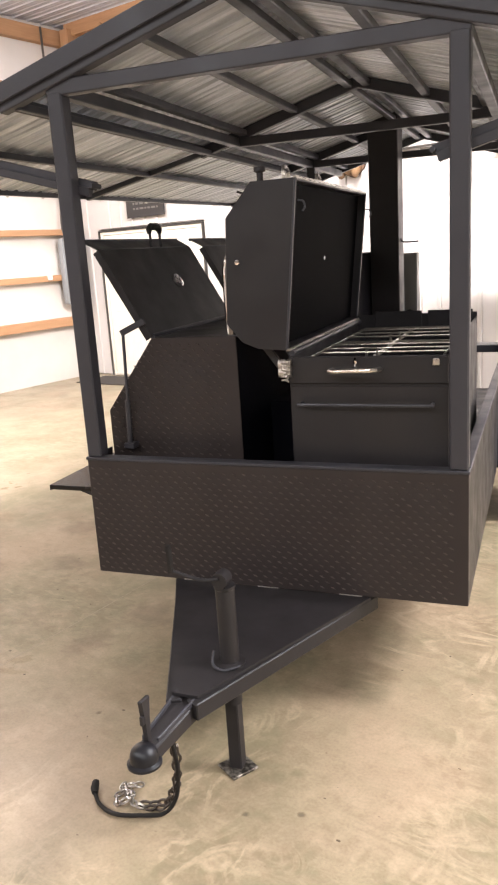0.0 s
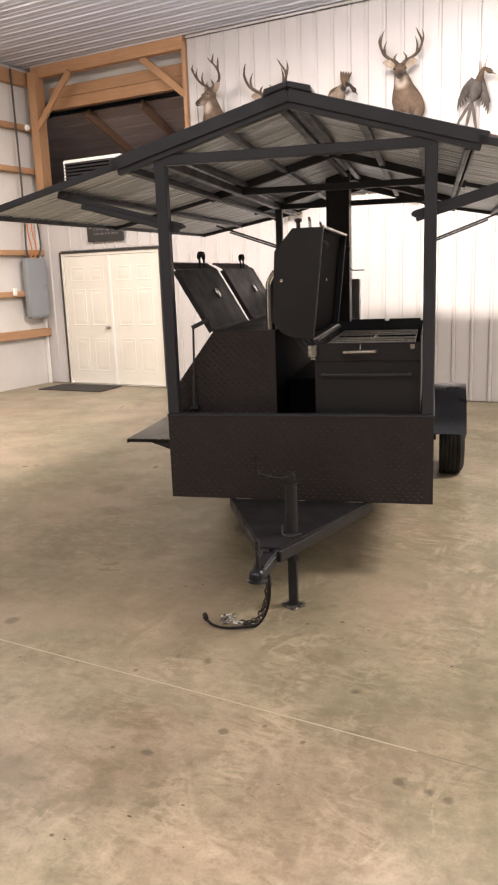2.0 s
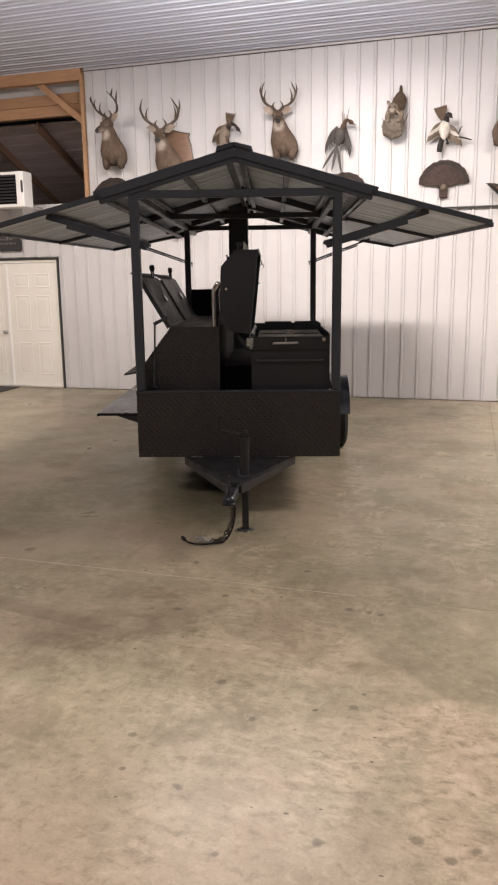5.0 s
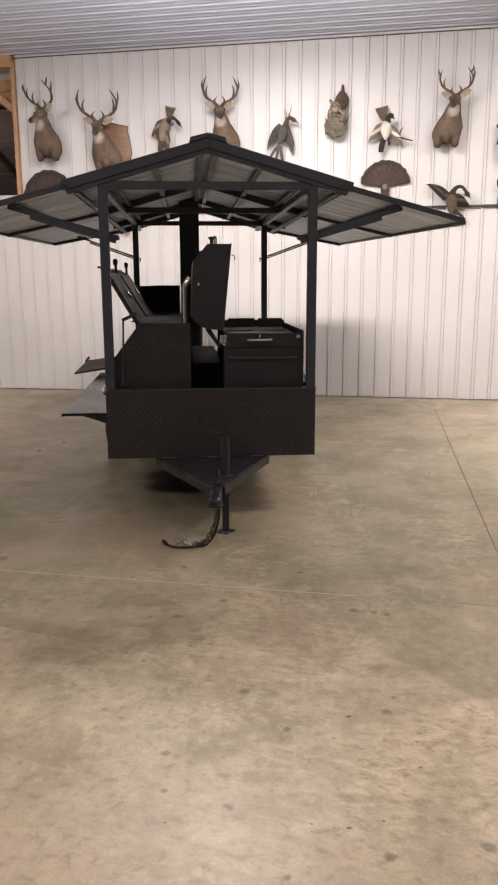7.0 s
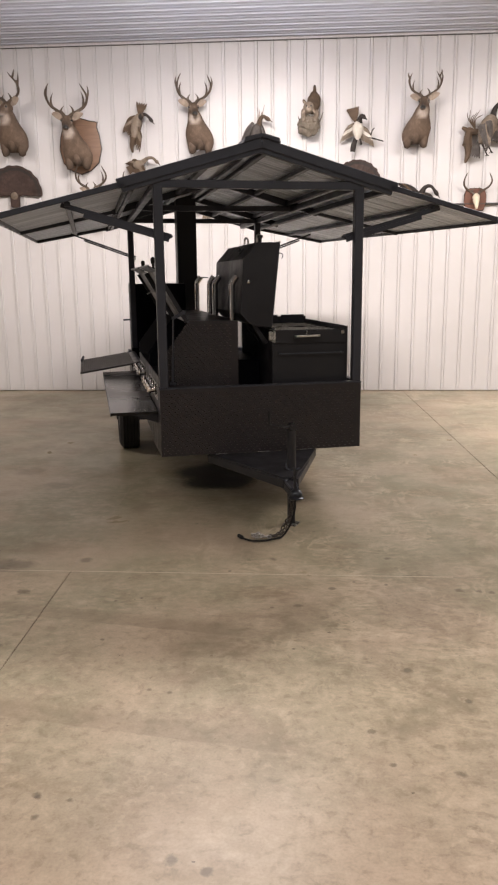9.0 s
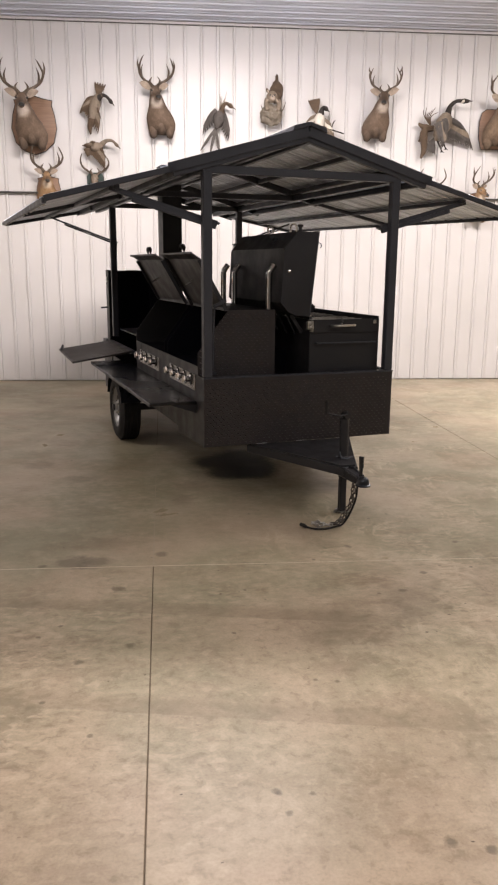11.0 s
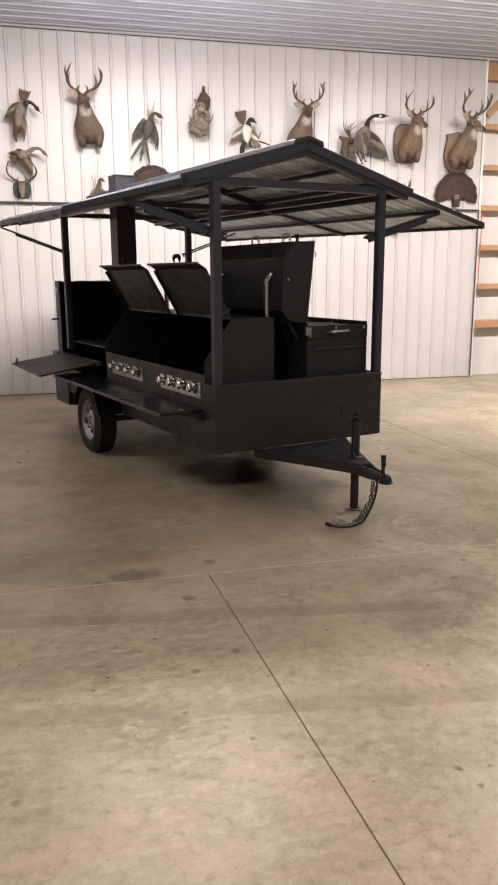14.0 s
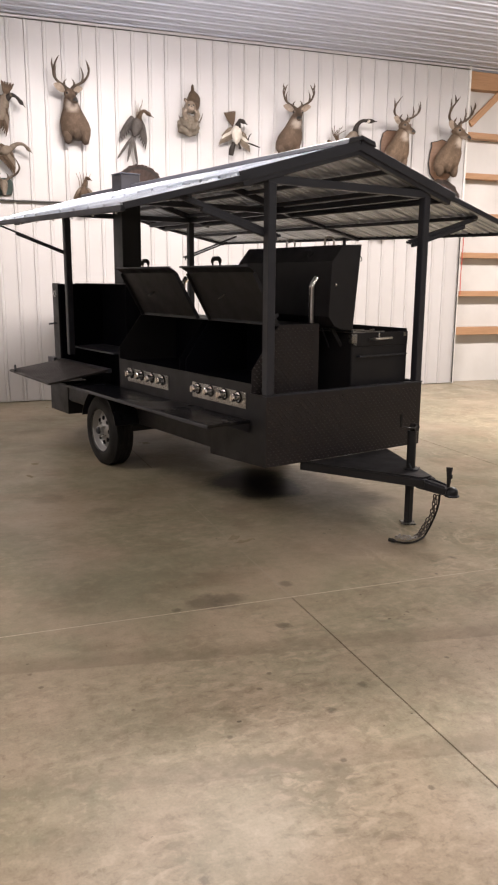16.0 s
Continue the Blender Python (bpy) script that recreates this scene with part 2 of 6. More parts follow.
# x, y, radius of the drips on the slab
STAINS = [(-0.55, 0.785, 0.034), (-0.45, 0.775, 0.022), (-0.38, 0.765, 0.022), (-1.61, 1.23, 0.034), (-1.26, 0.78, 0.026), (-1.45, 0.54, 0.026), (-0.90, 1.27, 0.024),
          (-0.87, -0.86, 0.026), (-0.34, -0.99, 0.024), (-0.04, -0.89, 0.028), (0.07, -0.95, 0.024), (0.14, -0.89, 0.024), (-1.82, -1.32, 0.028), (-3.00, 0.66, 0.050),
          (-3.46, 1.01, 0.036), (-2.89, 0.01, 0.028), (-3.11, -0.13, 0.026), (-0.36, -0.18, 0.026), (-0.96, -0.13, 0.030), (-0.74, -0.38, 0.022), (-2.33, -1.05, 0.020), (-3.85, -0.84, 0.026), (-1.71, -1.36, 0.024)]
DROPS = [(-1.59, 0.51), (-0.95, 0.85), (-1.13, 0.88), (-1.86, 1.02), (-0.34, -0.06), (-0.63, -1.13), (-2.32, -1.06), (-2.30, -1.16), (-2.21, -1.07), (-1.10, -0.82), (-2.40, 0.10), (-2.31, 0.60),
         (-2.99, -0.69), (-2.08, -0.35), (-1.99, -0.37), (-3.56, -0.18), (-3.21, -0.45), (-3.24, 0.23), (-4.25, 0.56), (-4.21, 0.43), (-3.87, 0.13), (-1.35, 1.77), (-1.20, 1.86), (-2.18, 1.92)]
PUDDLES = [(-3.30, 1.07, 0.10), (-3.17, 1.06, 0.09), (-2.59, 2.65, 0.13), (-2.66, 2.30, 0.10), (-3.9, 3.4, 0.14), (-3.5, 2.9, 0.12), (0.16, 5.17, 0.07), (-2.78, 1.16, 0.04)]
# x, y, radius of the stretches where the trowel marks are thick
SWIRLS = [(-0.95, -0.15, 0.62), (-0.70, 1.85, 0.75), (-0.15, 1.10, 0.45), (-0.35, -0.30, 0.40)]
# x, y, radius of the brown clouds
CLOUDS = [(-0.75, 0.46, 0.24), (-1.43, 0.40, 0.20), (-1.85, 0.12, 0.26), (-0.30, 0.20, 0.15)]
# x, y, radius of the near-black patches
BLACK_PATCHES = [(-2.24, 3.05, 0.22), (-2.05, 3.06, 0.22), (-2.06, 3.28, 0.27), (-2.32, 3.42, 0.27), (-2.10, 3.62, 0.28)]
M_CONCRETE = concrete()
M_JOINT = mat("joint_filler", (0.135, 0.100, 0.066), 0.8)
M_FILLED = mat("dirt_filled_joint", (0.30, 0.26, 0.20), 0.75)
M_CAULK = mat("pale_caulk", (0.47, 0.405, 0.31), 0.7)


def panel_white():
    m = mat("white_steel_panel", (0.74, 0.73, 0.71), 0.38)
    n = Nodes(m, True)
    c = n.mix(n.ramp(n.noise(0.9, 5), 0.35, 0.7), (0.548, 0.533, 0.530), (0.500, 0.487, 0.482))
    c = n.mix(n.ramp(n.noise(1.0, 4, 0.6, n.stretch(9, 9, 0.5)), 0.55, 0.8, 0, 0.12), c, (0.5, 0.49, 0.46))
    n.color(c)
    n.bump(n.noise(1.6, 2), 0.05, 0.02)
    return m


M_PANEL = panel_white()


def ceiling_steel():
    m = mat("ceiling_steel", (0.5, 0.5, 0.5), 0.60, 0.0, 0.25)
    n = Nodes(m, True)
    n.color(n.mix(n.ramp(n.noise(0.8, 4), 0.3, 0.7), (0.46, 0.475, 0.535), (0.51, 0.526, 0.59)))
    return m


M_CEIL = ceiling_steel()
M_SHEATH = mat("white_house_wrap", (0.76, 0.75, 0.72), 0.6)
_n = Nodes(M_SHEATH, True)
_n.color(_n.mix(_n.ramp(_n.noise(1.3, 5), 0.35, 0.7), (0.66, 0.645, 0.625), (0.58, 0.567, 0.545)))
_n.bump(_n.noise(2.2, 3), 0.25, 0.03)


def timber(name, a, b):
    m = mat(name, a, 0.62)
    n = Nodes(m)
    g = n.noise(3.0, 6, 0.6, n.stretch(1.2, 14, 14), 0.6)
    c = n.mix(n.ramp(g, 0.32, 0.7), a, b)
    c = n.mix(n.ramp(n.rand(), 0, 1, 0, 0.3), c, (0.27, 0.155, 0.085))
    n.color(c)
    n.bump(g, 0.12, 0.004)
    return m


M_WOOD = timber("pine_lumber", (0.47, 0.275, 0.150), (0.37, 0.205, 0.105))
M_PLAQUE = timber("stained_plaque", (0.215, 0.128, 0.082), (0.150, 0.086, 0.055))
M_REDPLAQUE = timber("cherry_plaque", (0.090, 0.020, 0.012), (0.055, 0.013, 0.009))
M_DARKWOOD = mat("loft_board", (0.30, 0.25, 0.24), 0.75)
_n = Nodes(M_DARKWOOD, True)
_n.color(_n.mix(_n.ramp(_n.noise(1.0, 5, 0.6, _n.stretch(0.8, 6.0, 6.0)), 0.35, 0.7), (0.36, 0.30, 0.29), (0.26, 0.215, 0.205)))
M_RAFTER = timber("dark_rafter", (0.20, 0.118, 0.082), (0.145, 0.084, 0.058))
# grey of the unseen walls, chosen dark so that less light bounces back
M_BACK = mat("unseen_wall_grey", (0.30, 0.29, 0.275), 0.6)
_n = Nodes(M_BACK, True)
_n.color(_n.mix(_n.ramp(_n.noise(1.1, 5), 0.35, 0.7), (0.33, 0.32, 0.30), (0.26, 0.25, 0.235)))
M_DOOR = mat("cream_door", (0.74, 0.71, 0.64), 0.42)
_n = Nodes(M_DOOR)
_n.color(_n.mix(_n.ramp(_n.noise(2.0, 4), 0.35, 0.7), (0.76, 0.735, 0.67), (0.70, 0.67, 0.60)))
M_TRIM = mat("dark_trim", (0.05, 0.048, 0.046), 0.5)
M_GREY = mat("grey_enamel", (0.24, 0.26, 0.28), 0.42)
M_WHITE = mat("white_enamel", (0.78, 0.77, 0.74), 0.4)
M_ORANGE = mat("orange_cord", (0.6, 0.17, 0.03), 0.5)
M_CHALK = mat("sign_letter", (0.13, 0.125, 0.12), 0.7)
M_SLATE = mat("sign_board", (0.024, 0.023, 0.024), 0.55)
M_MAT = mat("door_mat_pile", (0.035, 0.032, 0.03), 0.95)


def fur(name, a, b, rough=0.85, scale=16.0, pale=None):
    """Short coat or feather, streaked downwards; pale and dark are laid on by the mesh's own weights."""
    m = mat(name, a, rough, 0, 0.2)
    n = Nodes(m)
    g = n.noise(1.0, 4, 0.65, n.stretch(scale * 7.0, scale * 7.0, scale * 1.6))
    h = n.noise(5.5, 4, 0.6)
    c = n.mix(n.ramp(g, 0.30, 0.72), a, b)
    c = n.mix(n.ramp(h, 0.36, 0.68, 0.0, 0.75), c, tuple(v * 0.62 for v in b))
    c = n.mix(n.ramp(n.noise(13.0, 3), 0.52, 0.72, 0.0, 0.45), c, tuple(min(1.0, v * 1.35) for v in a))
    if pale:
        for key, tone in (("pale", pale), ("dark", (0.030, 0.022, 0.018))):
            w = n.t.nodes.new("ShaderNodeAttribute")
            w.attribute_name = key
            c = n.mix(n.math("MULTIPLY", w.outputs["Fac"], n.ramp(g, 0.25, 0.6, 0.7, 1.0)), c, tone)
    n.color(c)
    n.bump(g, 0.25, 0.006)
    return m


M_FUR = fur("brown_hide", (0.150, 0.107, 0.078), (0.100, 0.071, 0.052), pale=(0.42, 0.36, 0.31))
M_FURLIGHT = fur("fawn_hide", (0.185, 0.132, 0.092), (0.120, 0.084, 0.058), pale=(0.46, 0.40, 0.34))
M_FURPALE = fur("pale_throat_hide", (0.40, 0.335, 0.275), (0.28, 0.22, 0.17))
M_FURTAN = fur("tan_hide", (0.27, 0.170, 0.092), (0.18, 0.108, 0.058), pale=(0.46, 0.38, 0.30))
M_ANTLER = fur("antler_bone", (0.14, 0.108, 0.082), (0.075, 0.057, 0.044), 0.55, 30)
M_BONE = fur("bleached_bone", (0.72, 0.66, 0.52), (0.58, 0.51, 0.38), 0.5, 30)
M_NOSE = mat("black_nose", (0.015, 0.013, 0.012), 0.3)
M_FDARK = fur("dark_feather", (0.018, 0.016, 0.016), (0.045, 0.037, 0.032), 0.7, 40)
M_FBROWN = fur("brown_feather", (0.13, 0.09, 0.06), (0.065, 0.045, 0.032), 0.75, 40)
M_FTAN = fur("buff_feather", (0.25, 0.205, 0.160), (0.15, 0.118, 0.090), 0.75, 40)
M_FWHITE = fur("white_feather", (0.66, 0.62, 0.56), (0.5, 0.46, 0.4), 0.75, 40)
M_FGREY = fur("grey_feather", (0.12, 0.108, 0.10), (0.06, 0.052, 0.048), 0.75, 40)
M_FAN = fur("turkey_fan_feather", (0.070, 0.043, 0.035), (0.036, 0.024, 0.020), 0.6, 30)
M_ROCK = fur("habitat_rock", (0.24, 0.205, 0.165), (0.13, 0.11, 0.085), 0.9, 12)


# ---- building tools; all take survey units ----
def thing(name, x, y, z, rz, label, category, group="", kind=""):
    ob = new(name)
    ob.matrix_world = pose(x * K, y * K, z * K, 0, 0, rz)
    return tagged(ob, label, category, group, kind)


def finish(bm, name, mats, smooth):
    bmesh.ops.recalc_face_normals(bm, faces=bm.faces)
    bm.transform(Matrix.Scale(K, 4))
    me = bpy.data.meshes.new(name)
    bm.to_mesh(me)
    bm.free()
    for m in mats if isinstance(mats, (list, tuple)) else [mats]:
        me.materials.append(m)
    if smooth:
        me.shade_smooth()
        me.set_sharp_from_angle(angle=radians(smooth))
    return me


def part(name, bm, mats, parent, label="", smooth=35, kind=""):
    ob = new(name, finish(bm, name, mats, smooth))
    ob.parent = parent
    return tagged(ob, label, kind=kind)


def solo(name, bm, mats, x, y, z, rz, label, category, group="", kind="", smooth=35):
    ob = new(name, finish(bm, name, mats, smooth))
    ob.matrix_world = pose(x * K, y * K, z * K, 0, 0, rz)
    return tagged(ob, label, category, group, kind)


def B():
    return bmesh.new()


def hexa(bm, pts, bev=0.0, mi=0):
    """A solid from eight corners: four below, four above, in the same order."""
    v = [bm.verts.new(p) for p in pts]
    fs = [bm.faces.new([v[i] for i in q]) for q in ((3, 2, 1, 0), (4, 5, 6, 7), (0, 1, 5, 4), (1, 2, 6, 5), (2, 3, 7, 6), (3, 0, 4, 7))]
    for f in fs:
        f.material_index = mi
    if bev:
        bmesh.ops.bevel(bm, geom=list({e for f in fs for e in f.edges}), offset=bev, segments=1, profile=0.5, affect="EDGES")
    return bm


def box(bm, x0, x1, y0, y1, z0, z1, bev=0.0, mi=0):
    return hexa(bm, [(x0, y0, z0), (x1, y0, z0), (x1, y1, z0), (x0, y1, z0), (x0, y0, z1), (x1, y0, z1), (x1, y1, z1), (x0, y1, z1)], bev, mi)


def axes(p, q, up=(0, 0, 1)):
    d = (Vector(q) - Vector(p)).normalized()
    s = d.cross(Vector(up))
    if s.length < 1e-4:
        s = d.cross(Vector((0, 1, 0)))
    s.normalize()
    return d, s, s.cross(d)


def bar(bm, p, q, w, h, bev=0.004, mi=0, up=(0, 0, 1)):
    """A rectangular tube from p to q, w wide and h high."""
    p, q = Vector(p), Vector(q)
    d, s, n = axes(p, q, up)
    s, n = s * w / 2, n * h / 2
    return hexa(bm, [p - s - n, p + s - n, q + s - n, q - s - n, p - s + n, p + s + n, q + s + n, q - s + n], bev, mi)


def prism(bm, poly, a, b, axis="y", bev=0.0, mi=0):
    """A polygon of (first, second) pushed from a to b along an axis; the other axes follow in order."""
    def at(p, k):
        return {"x": (k, p[0], p[1]), "y": (p[0], k, p[1]), "z": (p[0], p[1], k)}[axis]
    lo = [bm.verts.new(at(p, a)) for p in poly]
    hi = [bm.verts.new(at(p, b)) for p in poly]
    n = len(poly)
    fs = [bm.faces.new(lo), bm.faces.new(hi[::-1])]
    fs += [bm.faces.new((lo[i], hi[i], hi[(i + 1) % n], lo[(i + 1) % n])) for i in range(n)]
    for f in fs:
        f.material_index = mi
    if bev:
        bmesh.ops.bevel(bm, geom=list({e for f in fs for e in f.edges}), offset=bev, segments=1, profile=0.5, affect="EDGES")
    return bm


def loft(bm, rings, mi=0, cap=True):
    """Skin over rings of equal length; mi may be a function of the ring's number and the step."""
    vs = [[bm.verts.new(p) for p in r] for r in rings]
    n = len(vs[0])
    for i in range(len(vs) - 1):
        for j in range(n):
            f = bm.faces.new((vs[i][j], vs[i][(j + 1) % n], vs[i + 1][(j + 1) % n], vs[i + 1][j]))
            f.material_index = mi(i, j) if callable(mi) else mi
    if cap:
        for r, i in ((vs[0], 0), (vs[-1], len(vs) - 2)):
            f = bm.faces.new(r)
            f.material_index = mi(i, 0) if callable(mi) else mi
    return bm


def sweep(bm, pts, radii, n=8, mi=0, flat=1.0):
    """A round tube through points; radii is one number or one a point."""
    pts = [Vector(p) for p in pts]
    if not isinstance(radii, (list, tuple)):
        radii = [radii] * len(pts)
    rings, ref = [], None
    for i, p in enumerate(pts):
        d = (pts[min(i + 1, len(pts) - 1)] - pts[max(i - 1, 0)]).normalized()
        if ref is None:
            ref = d.orthogonal().normalized()
        ref = (ref - d * ref.dot(d)).normalized()
        s = d.cross(ref)
        rings.append([p + radii[i] * (ref * math.cos(a) + s * flat * math.sin(a)) for a in (2 * math.pi * k / n for k in range(n))])
    return loft(bm, rings, mi)


def rod(bm, p, q, r, n=10, mi=0):
    return sweep(bm, [p, q], r, n, mi)


def curve(pts, steps=6):
    """Smooth points through the given ones."""
    pts = [Vector(p) for p in pts]
    ext = [2 * pts[0] - pts[1]] + pts + [2 * pts[-1] - pts[-2]]
    out = []
    for i in range(len(pts) - 1):
        a, b, c, d = ext[i:i + 4]
        for k in range(steps):
            t = k / steps
            out.append(0.5 * (2 * b + (c - a) * t + (2 * a - 5 * b + 4 * c - d) * t * t + (3 * b - a - 3 * c + d) * t ** 3))
    return out + [pts[-1]]


def lerp_list(a, n):
    """Spread the values of a over n points."""
    xs = np.linspace(0, len(a) - 1, n)
    return [float(v) for v in np.interp(xs, range(len(a)), a)]


def lathe(bm, profile, origin, axis, n=20, mi=0):
    """Rings of (radius, distance) turned round an axis."""
    o, d = Vector(origin), Vector(axis).normalized()
    s = d.orthogonal().normalized()
    t = d.cross(s)
    rings = [[o + d * h + max(r, 1e-4) * (s * math.cos(a) + t * math.sin(a)) for a in (2 * math.pi * k / n for k in range(n))] for r, h in profile]
    return loft(bm, rings, mi, False)


def lugs(bm, origin, ax, ay, w, h, inside=None, pitch=0.043):
    """Raised lozenges of tread plate on a face spanned by ax and ay; all with one lean, in staggered rows."""
    o, ax, ay = Vector(origin), Vector(ax), Vector(ay)
    nz = ax.cross(ay)
    step = pitch * 0.52
    for j in range(int(h / step)):
        for i in range(int(w / pitch)):
            cx, cy = (i + (0.75 if j % 2 else 0.25)) * pitch, (j + 0.5) * step
            if inside and not inside(cx, cy):
                continue
            # only the lean that catches the lamps is built
            a = radians(-24)
            d, s = ax * math.cos(a) + ay * math.sin(a), ay * math.cos(a) - ax * math.sin(a)
            c = o + ax * cx + ay * cy
            rim = [c + d * 0.0115, c + s * 0.0038, c - d * 0.0115, c - s * 0.0038]
            lo = [bm.verts.new(p) for p in rim]
            hi = [bm.verts.new(c + (p - c) * 0.55 + nz * 0.0045) for p in rim]
            bm.faces.new(hi)
            for k in range(4):
                bm.faces.new((lo[k], lo[(k + 1) % 4], hi[(k + 1) % 4], hi[k]))
    return bm


# ---- the hall ----
# X1 and Y0 are out of view, set far out to weaken the bounce
X0, X1, Y0, CEIL = -9.38, 13.0, -18.0, 5.085
PANEL_L, PANEL_R = -6.22, 3.31  # the lined stretch of the far wall
LOFT_Z = 3.05


def structure(name, bm, mats, label, smooth=0):
    ob = new(name, finish(bm, name, mats, smooth))
    return tagged(ob, label, kind="structure")


floor = structure("floor", box(B(), X0 - 0.3, X1 + 0.3, Y0 - 0.3, WALL + 0.6, -0.30, -0.006), M_JOINT, "tan sealed concrete floor slab with saw-cut joints and grease drips")
JX, JY = [X0 - 0.3, -9.1, -5.96, -2.82, 0.32, 3.46, 6.6, X1 + 0.3], [Y0 - 0.3, -5.2, 0.98, WALL + 0.6]


def cut(x, y):
    """The saw cuts lean a little against the far wall."""
    return x - 0.028 * (y - 0.98) if JX[0] < x < JX[-1] else x


for i in range(len(JX) - 1):
    for j in range(len(JY) - 1):
        a, b, c, d, g = JX[i], JX[i + 1], JY[j], JY[j + 1], 0.0022
        if j == 2 and i in (1, 2):
            continue  # the cuts under the trailer are closed up with dirt: one wide slab there
        if j == 2 and i == 3:
            a = JX[1]
        q = [(cut(a, c) + g, c + g), (cut(b, c) - g, c + g), (cut(b, d) - g, d - g), (cut(a, d) + g, d - g)]
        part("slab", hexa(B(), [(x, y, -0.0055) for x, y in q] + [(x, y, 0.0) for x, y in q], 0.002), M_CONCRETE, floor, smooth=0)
part("joint_caulk", box(B(), -4.6, -0.55, 0.9770, 0.9830, -0.01, 0.0006), M_CAULK, floor, "pale dusty line along a floor joint", smooth=0)
part("joint_caulk", box(B(), -0.55, 0.95, 0.9782, 0.9818, -0.01, 0.0005), M_FILLED, floor, "thin filled floor joint", smooth=0)
for y0, y1, filler in ((1.0, 3.9, M_FILLED), (4.15, 6.4, M_JOINT)):
    q = [(cut(JX[3], y0) - 0.0022, y0), (cut(JX[3], y0) + 0.0022, y0), (cut(JX[3], y1) + 0.0022, y1), (cut(JX[3], y1) - 0.0022, y1)]
    part("joint_caulk", hexa(B(), [(x, y, -0.004) for x, y in q] + [(x, y, 0.0007) for x, y in q]), filler, floor, "thin filled floor joint", 0)

# ceiling: ribbed steel, ribs parallel to the far wall
bm = B()
prof, y = [], Y0 - 0.3
while y < WALL + 4.0:
    for dy, dz in ((0.0, 0.0), (0.060, 0.0), (0.064, -0.006), (0.076, -0.006), (0.080, 0.0), (0.150, 0.0), (0.160, -0.015), (0.188, -0.015), (0.198, 0.0)):
        prof.append((y + dy, CEIL + dz))
    y += 0.236
lo = [bm.verts.new((X0 - 4.0, p[0], p[1])) for p in prof]
hi = [bm.verts.new((X1 + 0.3, p[0], p[1])) for p in prof]
up0 = [bm.verts.new((X0 - 4.0, p[0], CEIL + 0.16)) for p in prof]
up1 = [bm.verts.new((X1 + 0.3, p[0], CEIL + 0.16)) for p in prof]
for i in range(len(prof) - 1):
    bm.faces.new((lo[i], hi[i], hi[i + 1], lo[i + 1]))
    bm.faces.new((up0[i], up0[i + 1], up1[i + 1], up1[i]))
structure("ceiling", bm, M_CEIL, "ribbed grey-white steel ceiling in the shade of the lamps")


RIB, RIB0 = 0.2345, -5.862  # spacing of the wall ribs, and one rib's middle


def rib_sheet(x0, x1, z0, z1):
    """White steel sheet between x0 and x1 with a creased rib every RIB; it stands in x and z, its face towards -y."""
    bm = B()
    width, x = x1 - x0, RIB0 + RIB * math.ceil((x0 + 0.04 - RIB0) / RIB) - x0
    pts = [(0.0, 0.0)]
    while x < width - 0.04:
        for dx, dy in ((-0.030, 0.0), (-0.028, 0.004), (-0.022, 0.004), (-0.013, -0.018), (0.013, -0.018), (0.022, 0.004), (0.028, 0.004), (0.030, 0.0)):
            pts.append((x + dx, dy))
        x += RIB
    pts.append((width, 0.0))
    a = [bm.verts.new((p[0], p[1], z0)) for p in pts]
    b = [bm.verts.new((p[0], p[1], z1)) for p in pts]
    c = [bm.verts.new((p[0], 0.02, z0)) for p in pts]
    d = [bm.verts.new((p[0], 0.02, z1)) for p in pts]
    for i in range(len(pts) - 1):
        bm.faces.new((a[i], a[i + 1], b[i + 1], b[i]))
        bm.faces.new((c[i], d[i], d[i + 1], c[i + 1]))
        bm.faces.new((b[i], b[i + 1], d[i + 1], d[i]))
    return bm


# far wall: core behind, ribbed sheets on it, door and loft openings left free
DOOR_L, DOOR_R, DOOR_T = -8.90, -6.90, 2.165
bm = B()
box(bm, PANEL_L, PANEL_R - 0.02, WALL + 0.03, WALL + 0.30, 0, CEIL)
box(bm, X0, DOOR_L - 0.02, WALL + 0.03, WALL + 0.30, 0, LOFT_Z)
box(bm, DOOR_R + 0.02, PANEL_L, WALL + 0.03, WALL + 0.30, 0, LOFT_Z)
box(bm, DOOR_L - 0.02, DOOR_R + 0.02, WALL + 0.03, WALL + 0.30, DOOR_T + 0.03, LOFT_Z)
box(bm, DOOR_L - 0.02, DOOR_R + 0.02, WALL + 0.26, WALL + 0.30, 0, DOOR_T + 0.03)
box(bm, PANEL_R - 0.02, X1 + 0.3, WALL + 0.19, WALL + 0.40, 0, CEIL, mi=1)
wall_north = structure("wall_north", bm, [M_PANEL, M_SHEATH], "white ribbed steel liner on the far wall, mounts above")
edges = [PANEL_L] + [RIB0 + RIB * (4 * k + 2.5) for k in range(-1, 10) if PANEL_L + 0.2 < RIB0 + RIB * (4 * k + 2.5) < PANEL_R - 0.2] + [PANEL_R]
runs = [(a, b, 0.012, CEIL - 0.02) for a, b in zip(edges, edges[1:])]
runs += [(X0, DOOR_L - 0.03, 0.012, LOFT_Z), (DOOR_R + 0.03, PANEL_L, 0.012, LOFT_Z), (DOOR_L - 0.03, DOOR_R + 0.03, DOOR_T + 0.045, LOFT_Z)]
for a, b, z0, z1 in runs:
    ob = part("wall_panel", rib_sheet(a, b, z0, z1), M_PANEL, wall_north, smooth=0)
    ob.location = (a * K, WALL * K, 0)

